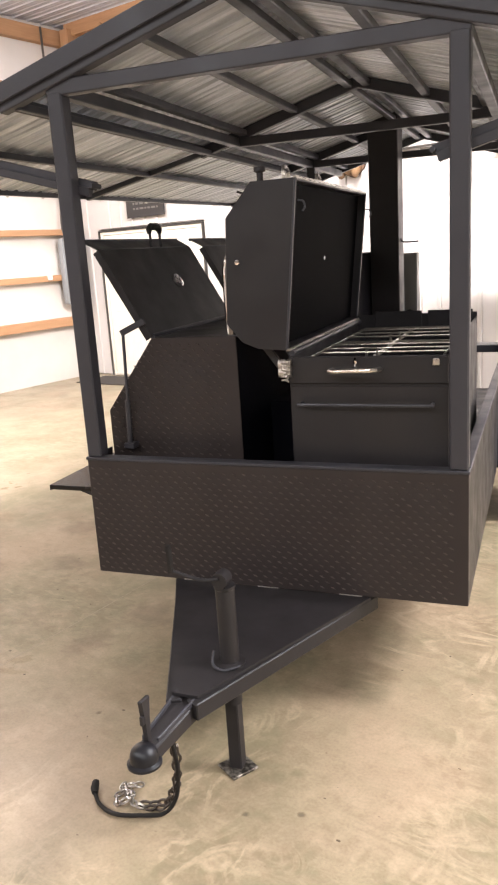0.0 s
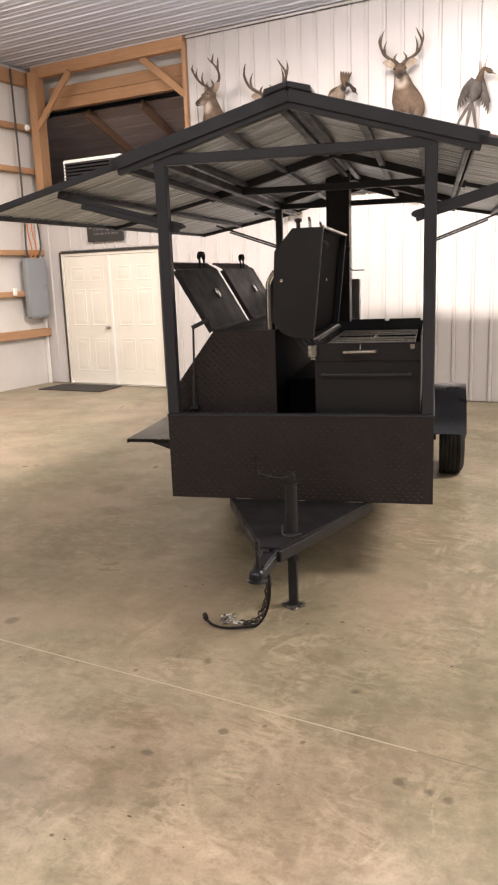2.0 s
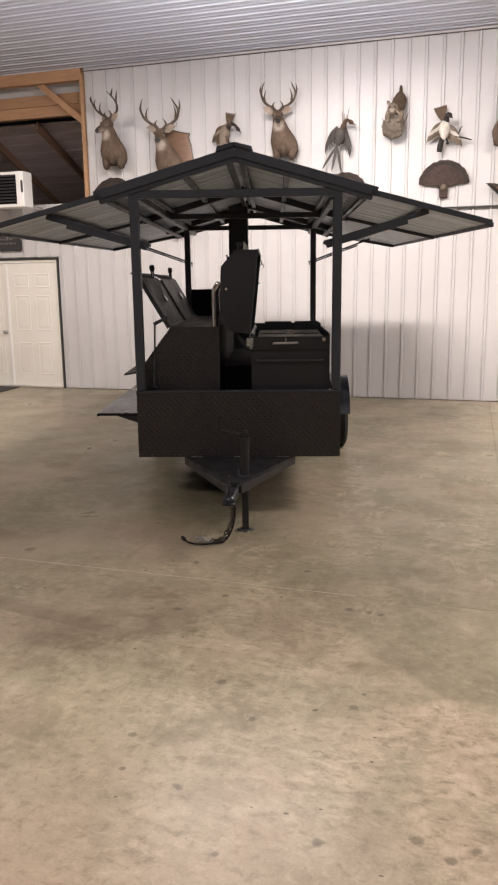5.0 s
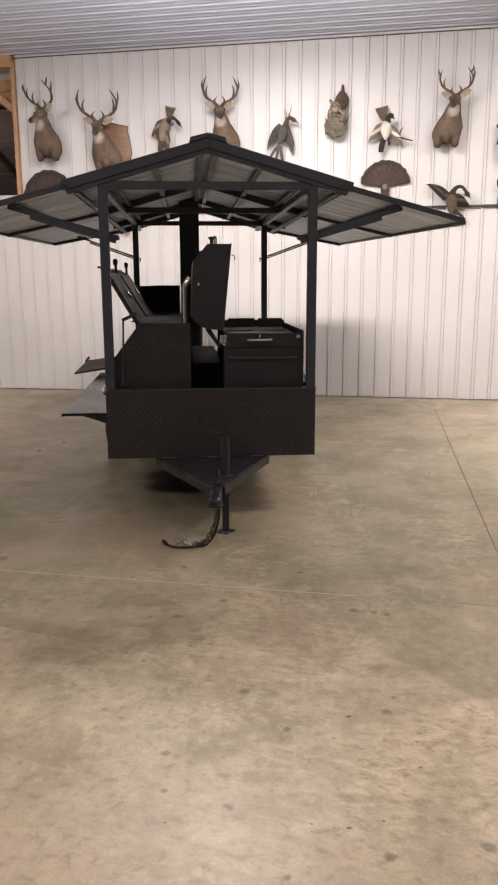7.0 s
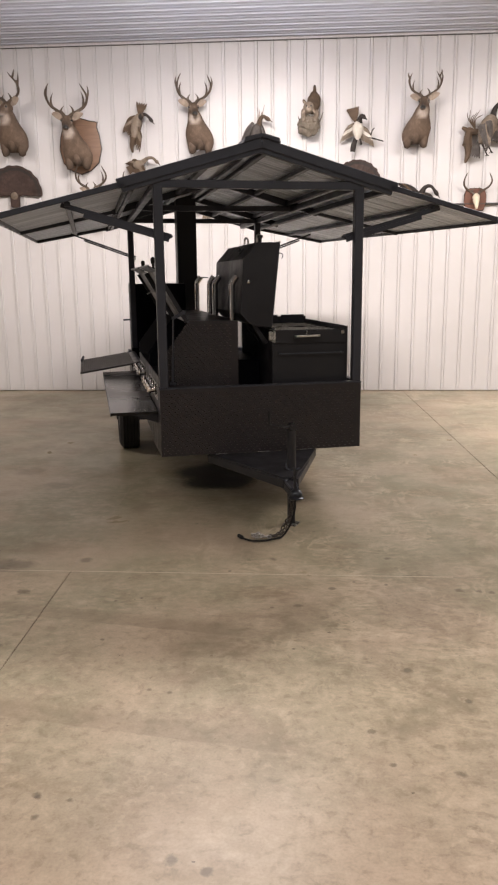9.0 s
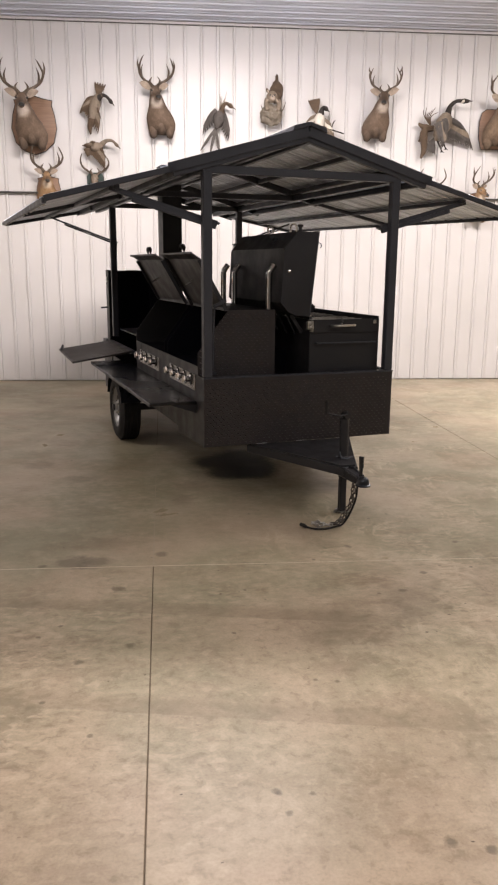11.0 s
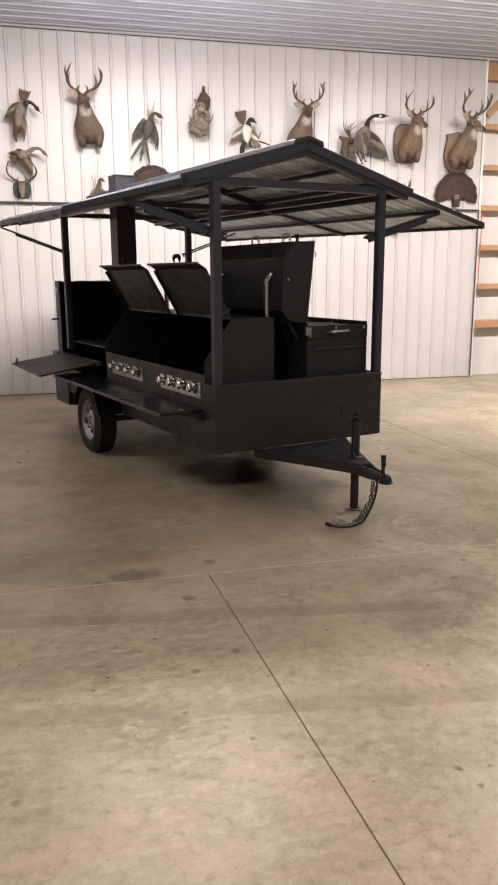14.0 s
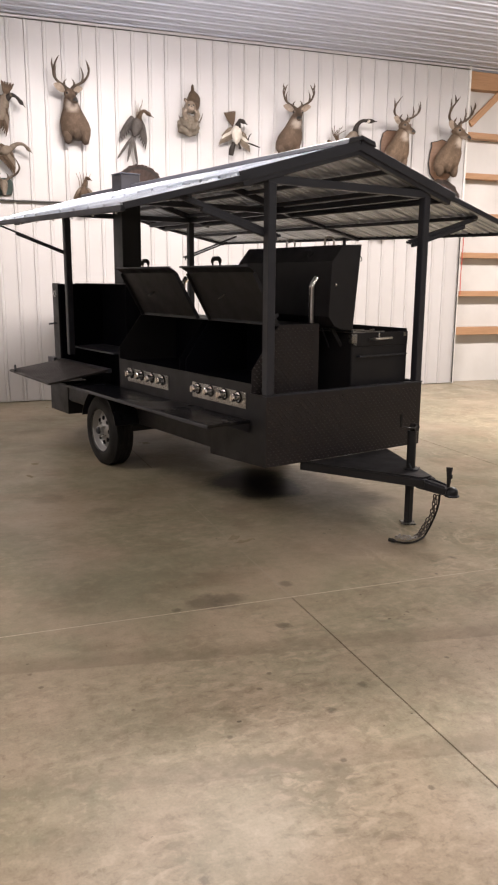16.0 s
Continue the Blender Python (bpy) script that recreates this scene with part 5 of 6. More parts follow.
part("lid_rim", bar(B(), (0.886, L0, 1.352), (0.886, L1, 1.352), 0.016, 0.010, 0.002), M_STEEL, lid, "worn bright rim")
for v in (L0 + 0.006, L1 - 0.006):
    part("lid_rim", bar(B(), (0.944, v, 1.978), (0.880, v, 1.354), 0.016, 0.008, 0.002), M_TUBE, lid)
for v in (L0 + 0.02, L1 - 0.02):
    part("hook", sweep(B(), curve([(0.945, v, 1.90), (0.965, v, 1.895), (0.972, v, 1.875), (0.962, v, 1.86)], 4), 0.0035, 8), M_TUBE, lid)
part("lid_bolt", lathe(B(), [(0.010, 0.0), (0.010, -0.006), (0.001, -0.008)], (0.70, L0, 1.69), (0, 1, 0), 8), M_CHROME, lid, "bright bolt head")
for v in (0.30, 0.78):
    part("lid_handle", sweep(B(), curve([(0.84, v, 1.978), (0.84, v, 2.02), (0.835, v + 0.02, 2.04), (0.83, v + 0.07, 2.04), (0.83, v + 0.09, 2.02), (0.83, v + 0.09, 1.978)], 3), 0.008, 8), M_STEEL, lid)
part("vent_knob", lathe(B(), [(0.012, 0), (0.012, 0.03), (0.022, 0.035), (0.022, 0.05), (0.001, 0.055)], (0.80, L0 + 0.03, 1.978), (0, 0, 1), 12), M_BLACK, lid)
# closed firebox between the two cookers
part("fire_box", box(B(), 0.645, 0.880, 0.55, 2.30, 0.47, 1.06, 0.004), M_SOOT_SHADE, grill, "sooty firebox")
for v in (0.34, 0.52, 0.70):
    part("lid_spring", rod(B(), (0.775, v, 1.362), (0.872, v + 0.02, 1.20), 0.006, 8), M_TUBE, grill)
part("counterweight_arm", bar(B(), (0.76, 0.20, 1.36), (0.86, 0.20, 1.22), 0.012, 0.03, 0.002), M_BLACK, grill)

# ---- smoke cabinet at the back ----
smoker = thing("smoke_cabinet", TU, TV, 0, TR, "black steel smoke cabinet with its door dropped open", "smoker")
S0, S1, D0, D1, ST = 0.02, 0.535, 2.62, 3.86, 1.665
part("back_panel", box(B(), S1 - 0.006, S1, D0, D1, 0.47, ST), M_SOOT_SHADE, smoker, smooth=0)
part("front_wall", box(B(), S0 + 0.2, S1 - 0.006, D0, D0 + 0.006, 0.47, ST), M_SOOT_SHADE, smoker, smooth=0)
part("rear_wall", box(B(), S0, S1 - 0.006, D1 - 0.03, D1, 0.47, ST, 0.002), M_SOOT_SHADE, smoker, smooth=0)
part("roof_panel", box(B(), S0 + 0.2, S1, D0, D1, ST, ST + 0.006), M_BLACK, smoker, smooth=0)
part("inner_shelf", prism(B(), [(S0 + 0.10, D0 + 0.1), (S1 - 0.01, D0 + 0.02), (S1 - 0.01, D1 - 0.04), (S0 + 0.10, D1 - 0.10)], 0.985, 1.000, "z"), M_TUBE, smoker, "dark inner shelf", 0)
part("sill", box(B(), S0 - 0.01, S0 + 0.03, D0, D1, 0.82, 0.86, 0.003), M_TUBE, smoker)
part("jamb", box(B(), S0 - 0.01, S0 + 0.02, D1 - 0.03, D1 + 0.13, 0.80, ST + 0.006, 0.003), M_BLACK, smoker)
part("port_ring", lathe(B(), [(0.022, 0), (0.034, 0), (0.034, 0.008), (0.022, 0.008)], (S0 - 0.01, D1 + 0.05, 1.56), (-1, 0, 0), 20), M_STEEL, smoker, "pale round port ring")
part("latch", rod(B(), (S0 - 0.01, D1 + 0.05, 1.24), (S0 - 0.09, D1 + 0.06, 1.235), 0.010, 8), M_TUBE, smoker)
bm = B()
hexa(bm, [(-0.60, D0 - 0.02, 0.745), (0.01, D0, 0.835), (0.01, D1 - 0.12, 0.845), (-0.60, D1 - 0.14, 0.765),
          (-0.60, D0 - 0.02, 0.765), (0.01, D0, 0.855), (0.01, D1 - 0.12, 0.865), (-0.60, D1 - 0.14, 0.785)], 0.003)
dd = part("drop_door", bm, M_TREAD, smoker, "tread-plate door dropped open as a shelf", 0)
a, b, c = Vector((-0.60, D0 - 0.02, 0.766)), Vector((0.01, D0, 0.856)), Vector((-0.60, D1 - 0.14, 0.786))
part("tread_pattern", lugs(B(), a + Vector((0.01, 0.02, 0.0)), (b - a).normalized(), (c - a).normalized(), (b - a).length - 0.03, (c - a).length - 0.03), M_LUG, dd, "raised tread pattern", 0, "stuff")
part("door_grip", bar(B(), (-0.595, 3.55, 0.79), (-0.565, 3.63, 0.83), 0.02, 0.03, 0.003), M_TUBE, dd)
part("chimney", box(B(), 0.545, 0.765, 3.32, 3.54, 0.47, 2.79, 0.006), M_BLACK, smoker, "tall square black chimney")
part("chimney_cap", box(B(), 0.538, 0.772, 3.313, 3.547, 2.79, 2.80, 0.002), M_TUBE, smoker, smooth=0)
part("rear_locker", box(B(), 0.60, 0.80, 3.98, 4.12, 0.86, 1.64, 0.004), M_GREY, smoker, "grey steel locker behind the chimney")
part("locker_knob", lathe(B(), [(0.03, 0.0), (0.035, -0.02), (0.001, -0.05)], (0.74, 3.98, 1.14), (0, 1, 0), 14), M_BLACK, smoker)
part("chimney_hook", sweep(B(), curve([(0.765, 3.40, 1.76), (0.78, 3.40, 1.735), (0.83, 3.40, 1.73), (0.90, 3.40, 1.73)], 4), 0.006, 8), M_TUBE, smoker)


# ---- mounts on the far wall; x along the wall, -y out from it ----
FACE = WALL - 0.022


def ring(c, rx, ry, n=14, lean=0.0):
    """A level oval ring about c."""
    out = []
    for k in range(n):
        a = 2 * math.pi * k / n
        out.append((c[0] + rx * math.cos(a), c[1] + ry * math.sin(a), c[2] + lean * math.sin(a)))
    return out


def across(c, d, rx, rz, n=12):
    """An oval ring about c, square to the way d."""
    d = Vector(d).normalized()
    s = d.cross(Vector((0, 0, 1))).normalized()
    u = s.cross(d)
    return [Vector(c) + s * rx * math.cos(a) + u * rz * math.sin(a) for a in (2 * math.pi * k / n for k in range(n))]


def leaf(bm, base, tip, side, w, mi, thick=0.012):
    """A pointed blade, for ears and feathers."""
    base, tip, side = Vector(base), Vector(tip), Vector(side).normalized()
    n = (tip - base).cross(side).normalized() * thick
    rows = []
    for t, k in ((0.0, 0.35), (0.3, 1.0), (0.65, 0.92), (0.90, 0.58), (1.0, 0.12)):
        c = base.lerp(tip, t)
        rows.append([c - side * w * k, c - n * k, c + side * w * k, c + n * k])
    loft(bm, rows, mi)


def antlers(bm, c, f, s, size, spread, tines, mi):
    """A pair of antlers rising from c; f is the way the head looks, s its right hand."""
    c, f, s, u = Vector(c), Vector(f), Vector(s), Vector((0, 0, 1))
    for k in (-1, 1):
        def P(o, b, h):
            return c + s * (k * o * spread * size) + f * (b * size) + u * (h * size)
        w = 1.0 + 0.05 * k  # no two beams are alike
        beam = curve([P(0.10, -0.02, 0.0), P(0.24 * w, -0.10, 0.13), P(0.50 * w, -0.15, 0.24), P(0.78 * w, -0.04, 0.40), P(0.88 * w, 0.14, 0.62), P(0.76, 0.30, 0.86), P(0.66, 0.34, 0.98)], 5)
        sweep(bm, beam, [r * size for r in lerp_list([0.070, 0.060, 0.052, 0.046, 0.038, 0.024, 0.006], len(beam))], 8, mi)
        sweep(bm, [P(0.10, -0.02, -0.02), P(0.105, -0.02, 0.015), P(0.12, -0.03, 0.03)], [0.070 * size, 0.086 * size, 0.066 * size], 9, mi)
        spots = ((5, 0.24, 0.12, 0.35), (13, 0.50, 0.02, 0.10), (18, 0.46, -0.02, -0.05), (23, 0.30, -0.03, -0.25))
        for i, ln, fw, lean in spots[:tines]:
            p = beam[min(i, len(beam) - 3)]
            tip = p + (u * 0.95 + f * fw * 3 - s * k * lean) * (ln * size * (1.0 + 0.06 * k))
            t = curve([p, p.lerp(tip, 0.5) + s * k * 0.05 * size + f * 0.03 * size, tip], 4)
            sweep(bm, t, [r * size for r in lerp_list([0.046, 0.034, 0.006], len(t))], 7, mi)


def shield(bm, w, h, zc, mi, pointed=True):
    """A wooden backing board against the wall."""
    if pointed:
        out = [(0, -0.5), (0.22, -0.44), (0.42, -0.30), (0.5, -0.05), (0.46, 0.18), (0.40, 0.34), (0.42, 0.42), (0.22, 0.45), (0, 0.5),
               (-0.22, 0.45), (-0.42, 0.42), (-0.40, 0.34), (-0.46, 0.18), (-0.5, -0.05), (-0.42, -0.30), (-0.22, -0.44)]
    else:
        out = [(-0.38, -0.5), (0.38, -0.5), (0.42, -0.42), (0.5, -0.2), (0.5, 0.2), (0.42, 0.42), (0.25, 0.5), (-0.25, 0.5), (-0.42, 0.42), (-0.5, 0.2), (-0.5, -0.2), (-0.42, -0.42)]
    poly = [(x * w, zc + z * h) for x, z in out]
    rings = [[(x, y, z) for x, z in [(a * k, zc + (b - zc) * k) for a, b in poly]] for y, k in ((0.0, 1.0), (-0.018, 1.0), (-0.024, 0.965), (-0.034, 0.94))]
    loft(bm, rings, lambda i, j: mi if i > 1 else 2)


def deer(x, z, yaw, lean, size, ant, spread, tines, label, plaque=None, hide=None):
    """Shoulder mount of a stag, chest low against the wall; yaw turns the head (positive to +x), lean carries the neck that way."""
    bm = B()
    y0 = 0.0
    if plaque:
        pw, ph, pz, pointed = plaque
        shield(bm, pw / size, ph / size, pz / size, 3, pointed)
        y0 = -0.034
    f = Vector((math.sin(radians(yaw)), -math.cos(radians(yaw)), 0))
    s = Vector((-f.y, f.x, 0))
    up = Vector((0, 0, 1))
    hx = lean
    # a deep barrel of a chest, then a neck that carries over to the side of the head
    rows = [(-0.325, -0.085, 0.180, 0.075), (-0.305, -0.115, 0.232, 0.112), (-0.24, -0.145, 0.262, 0.145), (-0.14, -0.172, 0.274, 0.172), (-0.04, -0.190, 0.266, 0.184),
            (0.04, -0.205, 0.238, 0.182), (0.11, -0.225, 0.200, 0.170), (0.17, -0.247, 0.172, 0.155), (0.23, -0.268, 0.152, 0.142), (0.29, -0.285, 0.136, 0.130), (0.35, -0.298, 0.116, 0.114), (0.40, -0.300, 0.086, 0.086), (0.43, -0.298, 0.045, 0.045)]
    rings = []
    for zz, yy, rx, ry in rows:
        k = max(0.0, (zz + 0.16) / 0.55) ** 0.95
        rings.append(ring((hx * k, yy + y0, zz), rx, ry, 28, 0.02))
    loft(bm, rings, 0)
    # stumps of the forelegs with the brisket between them
    for k in (-1, 1):
        sweep(bm, [(k * 0.150, y0 - 0.12, -0.16), (k * 0.158, y0 - 0.190, -0.25), (k * 0.160, y0 - 0.205, -0.34), (k * 0.158, y0 - 0.195, -0.395), (k * 0.155, y0 - 0.185, -0.41)], [0.10, 0.098, 0.076, 0.060, 0.02], 14, 0)
    sweep(bm, [(0, y0 - 0.22, -0.06), (0, y0 - 0.255, -0.16), (0, y0 - 0.225, -0.26), (0, y0 - 0.17, -0.33)], [0.05, 0.095, 0.095, 0.03], 14, 0)
    for v in bm.verts:
        if v.co.z < 0.30 and v.co.y < y0 - 0.04:
            v.co += (v.co - Vector((hx * 0.4, y0, v.co.z))).normalized() * (0.012 * noise.noise(v.co * 9.0 + Vector((x, z, 0))) + 0.006 * noise.noise(v.co * 26.0))
    c = Vector((hx, y0 - 0.335, 0.405))
    hd = (f * 0.90 - up * 0.43).normalized()
    crown = (up - hd * up.dot(hd)).normalized()
    head = [(-0.13, 0.0, 0.050, 0.055), (-0.10, 0.004, 0.082, 0.085), (-0.05, 0.010, 0.098, 0.104), (0.0, 0.010, 0.104, 0.104), (0.05, 0.004, 0.098, 0.094), (0.10, -0.006, 0.078, 0.080), (0.15, -0.014, 0.062, 0.066), (0.20, -0.018, 0.056, 0.058), (0.25, -0.020, 0.056, 0.052), (0.28, -0.022, 0.048, 0.044), (0.297, -0.022, 0.030, 0.028), (0.303, -0.022, 0.012, 0.012)]
    loft(bm, [across(c + hd * d + crown * h, hd, rx, rz, 18) for d, h, rx, rz in head], lambda i, j: 2 if i >= 8 and j < 10 else 0)
    for k in (-1, 1):
        e = c + hd * 0.055 + s * (k * 0.082) + crown * 0.050
        sweep(bm, [e - hd * 0.024, e + s * k * 0.008, e + hd * 0.024], [0.008, 0.024, 0.008], 10, 2)
        sweep(bm, [e - hd * 0.034 + crown * 0.018, e + s * k * 0.010 + crown * 0.030, e + hd * 0.030 + crown * 0.016], [0.008, 0.014, 0.006], 8, 0)
        b = c + s * (k * 0.076) - hd * 0.080 + crown * 0.050
        tip = b + s * (k * 0.215) + up * 0.085 - f * 0.02
        mid = b.lerp(tip, 0.5) + up * 0.012
        way = (f * 0.35 + up * 0.9).normalized()
        rows = []
        for t, w in ((0.0, 0.030), (0.15, 0.052), (0.40, 0.070), (0.65, 0.060), (0.85, 0.034), (1.0, 0.004)):
            q = b.lerp(mid, t * 2) if t < 0.5 else mid.lerp(tip, t * 2 - 1)
            back = way.cross((tip - b).normalized()) * 0.030
            if back.dot(f) > 0:
                back = -back
            rows.append([q - way * w, q - way * w * 0.5 + back * w * 8, q + way * w * 0.5 + back * w * 8, q + way * w, q + way * w * 0.45 + back * w * 3, q - way * w * 0.45 + back * w * 3])
        loft(bm, rows, lambda i, j: 1 if j in (3, 4, 5) else 0)
    antlers(bm, c + crown * 0.085 - hd * 0.05, f, s, ant * 1.18, spread * 0.90, tines, 4)
    # pale throat, chin and eye rings fade into the coat; the muzzle is dark, the low ends and the creases beside the
    # brisket darker
    w, dk = bm.verts.layers.float.new("pale"), bm.verts.layers.float.new("dark")
    throat, chin = c + f * 0.08 - up * 0.185, c + hd * 0.21 - crown * 0.065
    for v in bm.verts:
        a = max(0.0, min(1.0, (0.150 - ((v.co - throat) * Vector((1.0, 1.0, 1.25))).length) / 0.07))
        b = 0.85 * max(0.0, min(1.0, (0.085 - (v.co - chin).length) / 0.04))
        e = 0.5 * max(max(0.0, min(1.0, (0.050 - (v.co - (c + hd * 0.055 + s * (k * 0.090) + crown * 0.045)).length) / 0.02)) for k in (-1, 1))
        v[w] = max(a, b, e)
        m = 0.75 * max(0.0, min(1.0, (0.085 - (v.co - (c + hd * 0.20 + crown * 0.05)).length) / 0.05))
        g = 0.55 * max(0.0, min(1.0, (-0.30 - v.co.z) / 0.07))
        n = 0.6 * max(0.0, min(1.0, (0.06 - abs(abs(v.co.x) - 0.080)) / 0.03)) * max(0.0, min(1.0, (-0.20 - v.co.z) / 0.06))
        v[dk] = max(m, g, n)
    bm.transform(Matrix.Scale(size, 4))
    return solo("deer_mount", bm, [hide or M_FUR, M_FURPALE, M_NOSE, M_PLAQUE, M_ANTLER], x, FACE, z, 0, label, "animal mount", "mounts on the wall", smooth=60)


deer(-5.68, 3.83, -30, -0.05, 0.78, 0.40, 1.0, 4, "grey-brown stag shoulder mount looking sideways, wide dark antlers")
deer(-4.72, 3.62, 8, -0.13, 0.78, 0.46, 0.85, 3, "brown stag mount on a shield-shaped wooden board", plaque=(0.64, 0.80, 0.03, True))
deer(-2.92, 3.79, 17, -0.11, 0.72, 0.44, 0.82, 3, "brown stag shoulder mount with tall forked antlers")
deer(0.16, 3.80, -14, 0.13, 0.71, 0.375, 0.86, 4, "brown stag shoulder mount, many-tined antlers, chest turned aside")
deer(1.96, 3.73, 24, 0.08, 0.73, 0.37, 1.2, 3, "stag mount looking sideways on a straight-sided board", plaque=(0.41, 0.57, 0.0, False), hide=M_FURLIGHT)
deer(2.86, 3.68, 30, 0.13, 0.80, 0.41, 1.1, 4, "stag mount looking sideways on an oval board", plaque=(0.47, 0.68, -0.08, True), hide=M_FURLIGHT)
deer(-4.56, 2.72, 14, 0.02, 0.56, 0.52, 0.80, 2, "small tan buck mount on a shield board", plaque=(0.36, 0.48, 0.02, True), hide=M_FURTAN)
deer(1.78, 2.62, 28, 0.02, 0.54, 0.46, 0.85, 3, "small tan buck mount below the larger stags", plaque=(0.32, 0.38, 0.03, True), hide=M_FURTAN)


def turkey_fan(x, z, r, half):
    bm = B()
    n = 19
    for i in range(n):
        a = radians(90 - half + 2 * half * i / (n - 1))
        d, s = Vector((math.cos(a), 0, math.sin(a))), Vector((-math.sin(a), 0, math.cos(a)))
        o = Vector((0, -0.03 - 0.004 * (i % 2), 0))
        w = r * math.sin(radians(half / (n - 1))) * 1.35
        rr = r * (0.985 + 0.015 * math.sin(i * 2.7))
        # vane, dark bar before the end, and a lighter tip
        for lo, hi, k0, k1, mi, lift in ((0.10, 0.82, 0.12, 0.86, 0, 0.0), (0.82, 0.93, 0.86, 0.99, 1, 0.0008), (0.93, 1.0, 0.99, 0.55, 0, 0.0)):
            rows = []
            for t, k in ((lo, k0), ((lo + hi) / 2, (k0 + k1) / 2 + (0.16 if hi == 1.0 else 0.0)), (hi, k1)):
                q = o + d * rr * t
                rows.append([q - s * w * k, q + Vector((0, -0.006 - lift, 0)), q + s * w * k, q + Vector((0, 0.004, 0))])
            loft(bm, rows, mi)
    for ring_r, mi in ((0.56, 0), (0.38, 0)):
        for i in range(13):
            a = radians(90 - half * 0.92 + 2 * half * 0.92 * i / 12)
            d, s = Vector((math.cos(a), 0, math.sin(a))), Vector((-math.sin(a), 0, math.cos(a)))
            o = Vector((0, -0.040 - 0.004 * (ring_r < 0.5), 0))
            leaf(bm, o + d * r * 0.08, o + d * r * ring_r, s, r * 0.075, mi, 0.005)
    lathe(bm, [(r * 0.14, 0.0), (r * 0.13, 0.03), (r * 0.08, 0.05), (0.001, 0.055)], (0, -0.03, -r * 0.04), (0, -1, 0), 16, 2)
    prism(bm, [(-r * 0.15, -r * 0.42), (r * 0.15, -r * 0.42), (r * 0.17, r * 0.06), (0, r * 0.16), (-r * 0.17, r * 0.06)], -0.06, 0.0, "y", 0.006, 3)
    return solo("turkey_fan", bm, [M_FAN, M_FDARK, M_FTAN, M_FAN], x, FACE, z, 0, "spread dark brown turkey tail on a small board", "animal mount", "mounts on the wall")


turkey_fan(-0.65, 3.03, 0.36, 78)
turkey_fan(-5.76, 2.98, 0.43, 88)
turkey_fan(-2.05, 2.94, 0.36, 70)
turkey_fan(2.87, 2.95, 0.385, 100)


def bird(x, z, body, neck, wings, tail, legs, mats, label, size=1.0, thin=1.0, tail_mi=2, extra=()):
    """A stuffed bird: body is (start, end, thickness), neck a path that ends in the head, wings a list of (root, tip, feathers, length)."""
    bm = B()
    a, b, r = Vector(body[0]), Vector(body[1]), body[2]
    ts = [0.0, 0.12, 0.35, 0.6, 0.85, 1.0]
    ks = [0.25, 0.7, 1.0, 0.95, 0.6, 0.2]
    pts = [a.lerp(b, t) for t in ts]
    sweep(bm, pts, [r * k for k in ks], 12, 0, 0.85)
    n = curve(neck, 4)
    sweep(bm, n, [q * thin for q in lerp_list([r * 0.66, r * 0.40, r * 0.30, r * 0.32], len(n))], 9, 1)
    h, d = n[-1], (n[-1] - n[-4]).normalized()
    sweep(bm, [h - d * r * 0.3, h, h + d * r * 0.35, h + d * r * 0.62], [r * 0.3 * thin, r * 0.44 * thin, r * 0.36 * thin, r * 0.16 * thin], 9, 1)
    sweep(bm, [h + d * r * 0.5 * thin, h + d * r * (0.45 + 0.45 * thin), h + d * r * (0.35 + thin * 0.95)], [r * 0.17 * thin, r * 0.14 * thin, r * 0.08 * thin], 6, 3, 0.6)
    for root, tip, count, ln in wings:
        root, tip = Vector(root), Vector(tip)
        w = tip - root
        arm = curve([root, root.lerp(tip, 0.5) + Vector((0, -0.05, 0.02)), tip], 4)
        sweep(bm, arm, lerp_list([r * 0.42, r * 0.30, r * 0.12], len(arm)), 7, 2)
        down = Vector((w.z, 0, -w.x)).normalized()
        if down.z > 0:
            down = -down
        def edge(t):
            p = root.lerp(tip, 0.06 + 0.92 * t) + Vector((0, -0.03, 0))
            return p, p + (down * (0.92 - 0.40 * t) + w.normalized() * (0.10 + 0.70 * t ** 1.4)) * ln
        count += 5
        for i in range(count):
            t = i / (count - 1)
            p, q = edge(t)
            off = Vector((0, 0.003 * (i % 3), 0))
            leaf(bm, p + off, q + off + Vector((0, 0.025, 0)), w, 0.021, 2, 0.005)
        # two rows of coverts, each lying over the one below
        for reach, wide, lift, cm in ((0.66, 0.022, 0.012, 2), (0.40, 0.020, 0.020, 0)):
            for i in range(count):
                t = (i + 0.5) / count
                p, q = edge(t)
                off = Vector((0, -lift - 0.002 * (i % 2), 0))
                leaf(bm, p + off, p.lerp(q, reach) + off + Vector((0, 0.012, 0)), w, wide, cm, 0.005)
    tb, tt, tn, tl = tail
    for i in range(tn):
        k = (i - (tn - 1) / 2) / max(1, tn - 1)
        d2 = (Vector(tt) - Vector(tb)).normalized()
        s2 = Vector((-d2.z, 0, d2.x))
        leaf(bm, tb, Vector(tb) + (d2 + s2 * k * 0.8) * tl, s2, 0.022, tail_mi, 0.006)
    sweep(bm, [a.lerp(b, 0.4), (a.lerp(b, 0.4).x, 0.0, a.lerp(b, 0.4).z)], 0.012, 6, 3)
    for pts, radii, mi in extra:
        pts = curve(pts, 4)
        sweep(bm, pts, lerp_list(radii, len(pts)), 7, mi)
    for p, q in legs:
        sweep(bm, [p, q], [0.016, 0.008], 6, 3)
        for k in (-1, 0, 1):
            sweep(bm, [q, Vector(q) + Vector((0.03 * k, -0.02, -0.03))], [0.008, 0.004], 5, 3)
    bm.transform(Matrix.Scale(size, 4))
    return solo("bird_mount", bm, mats, x, FACE, z, 0, label, "animal mount", "mounts on the wall")


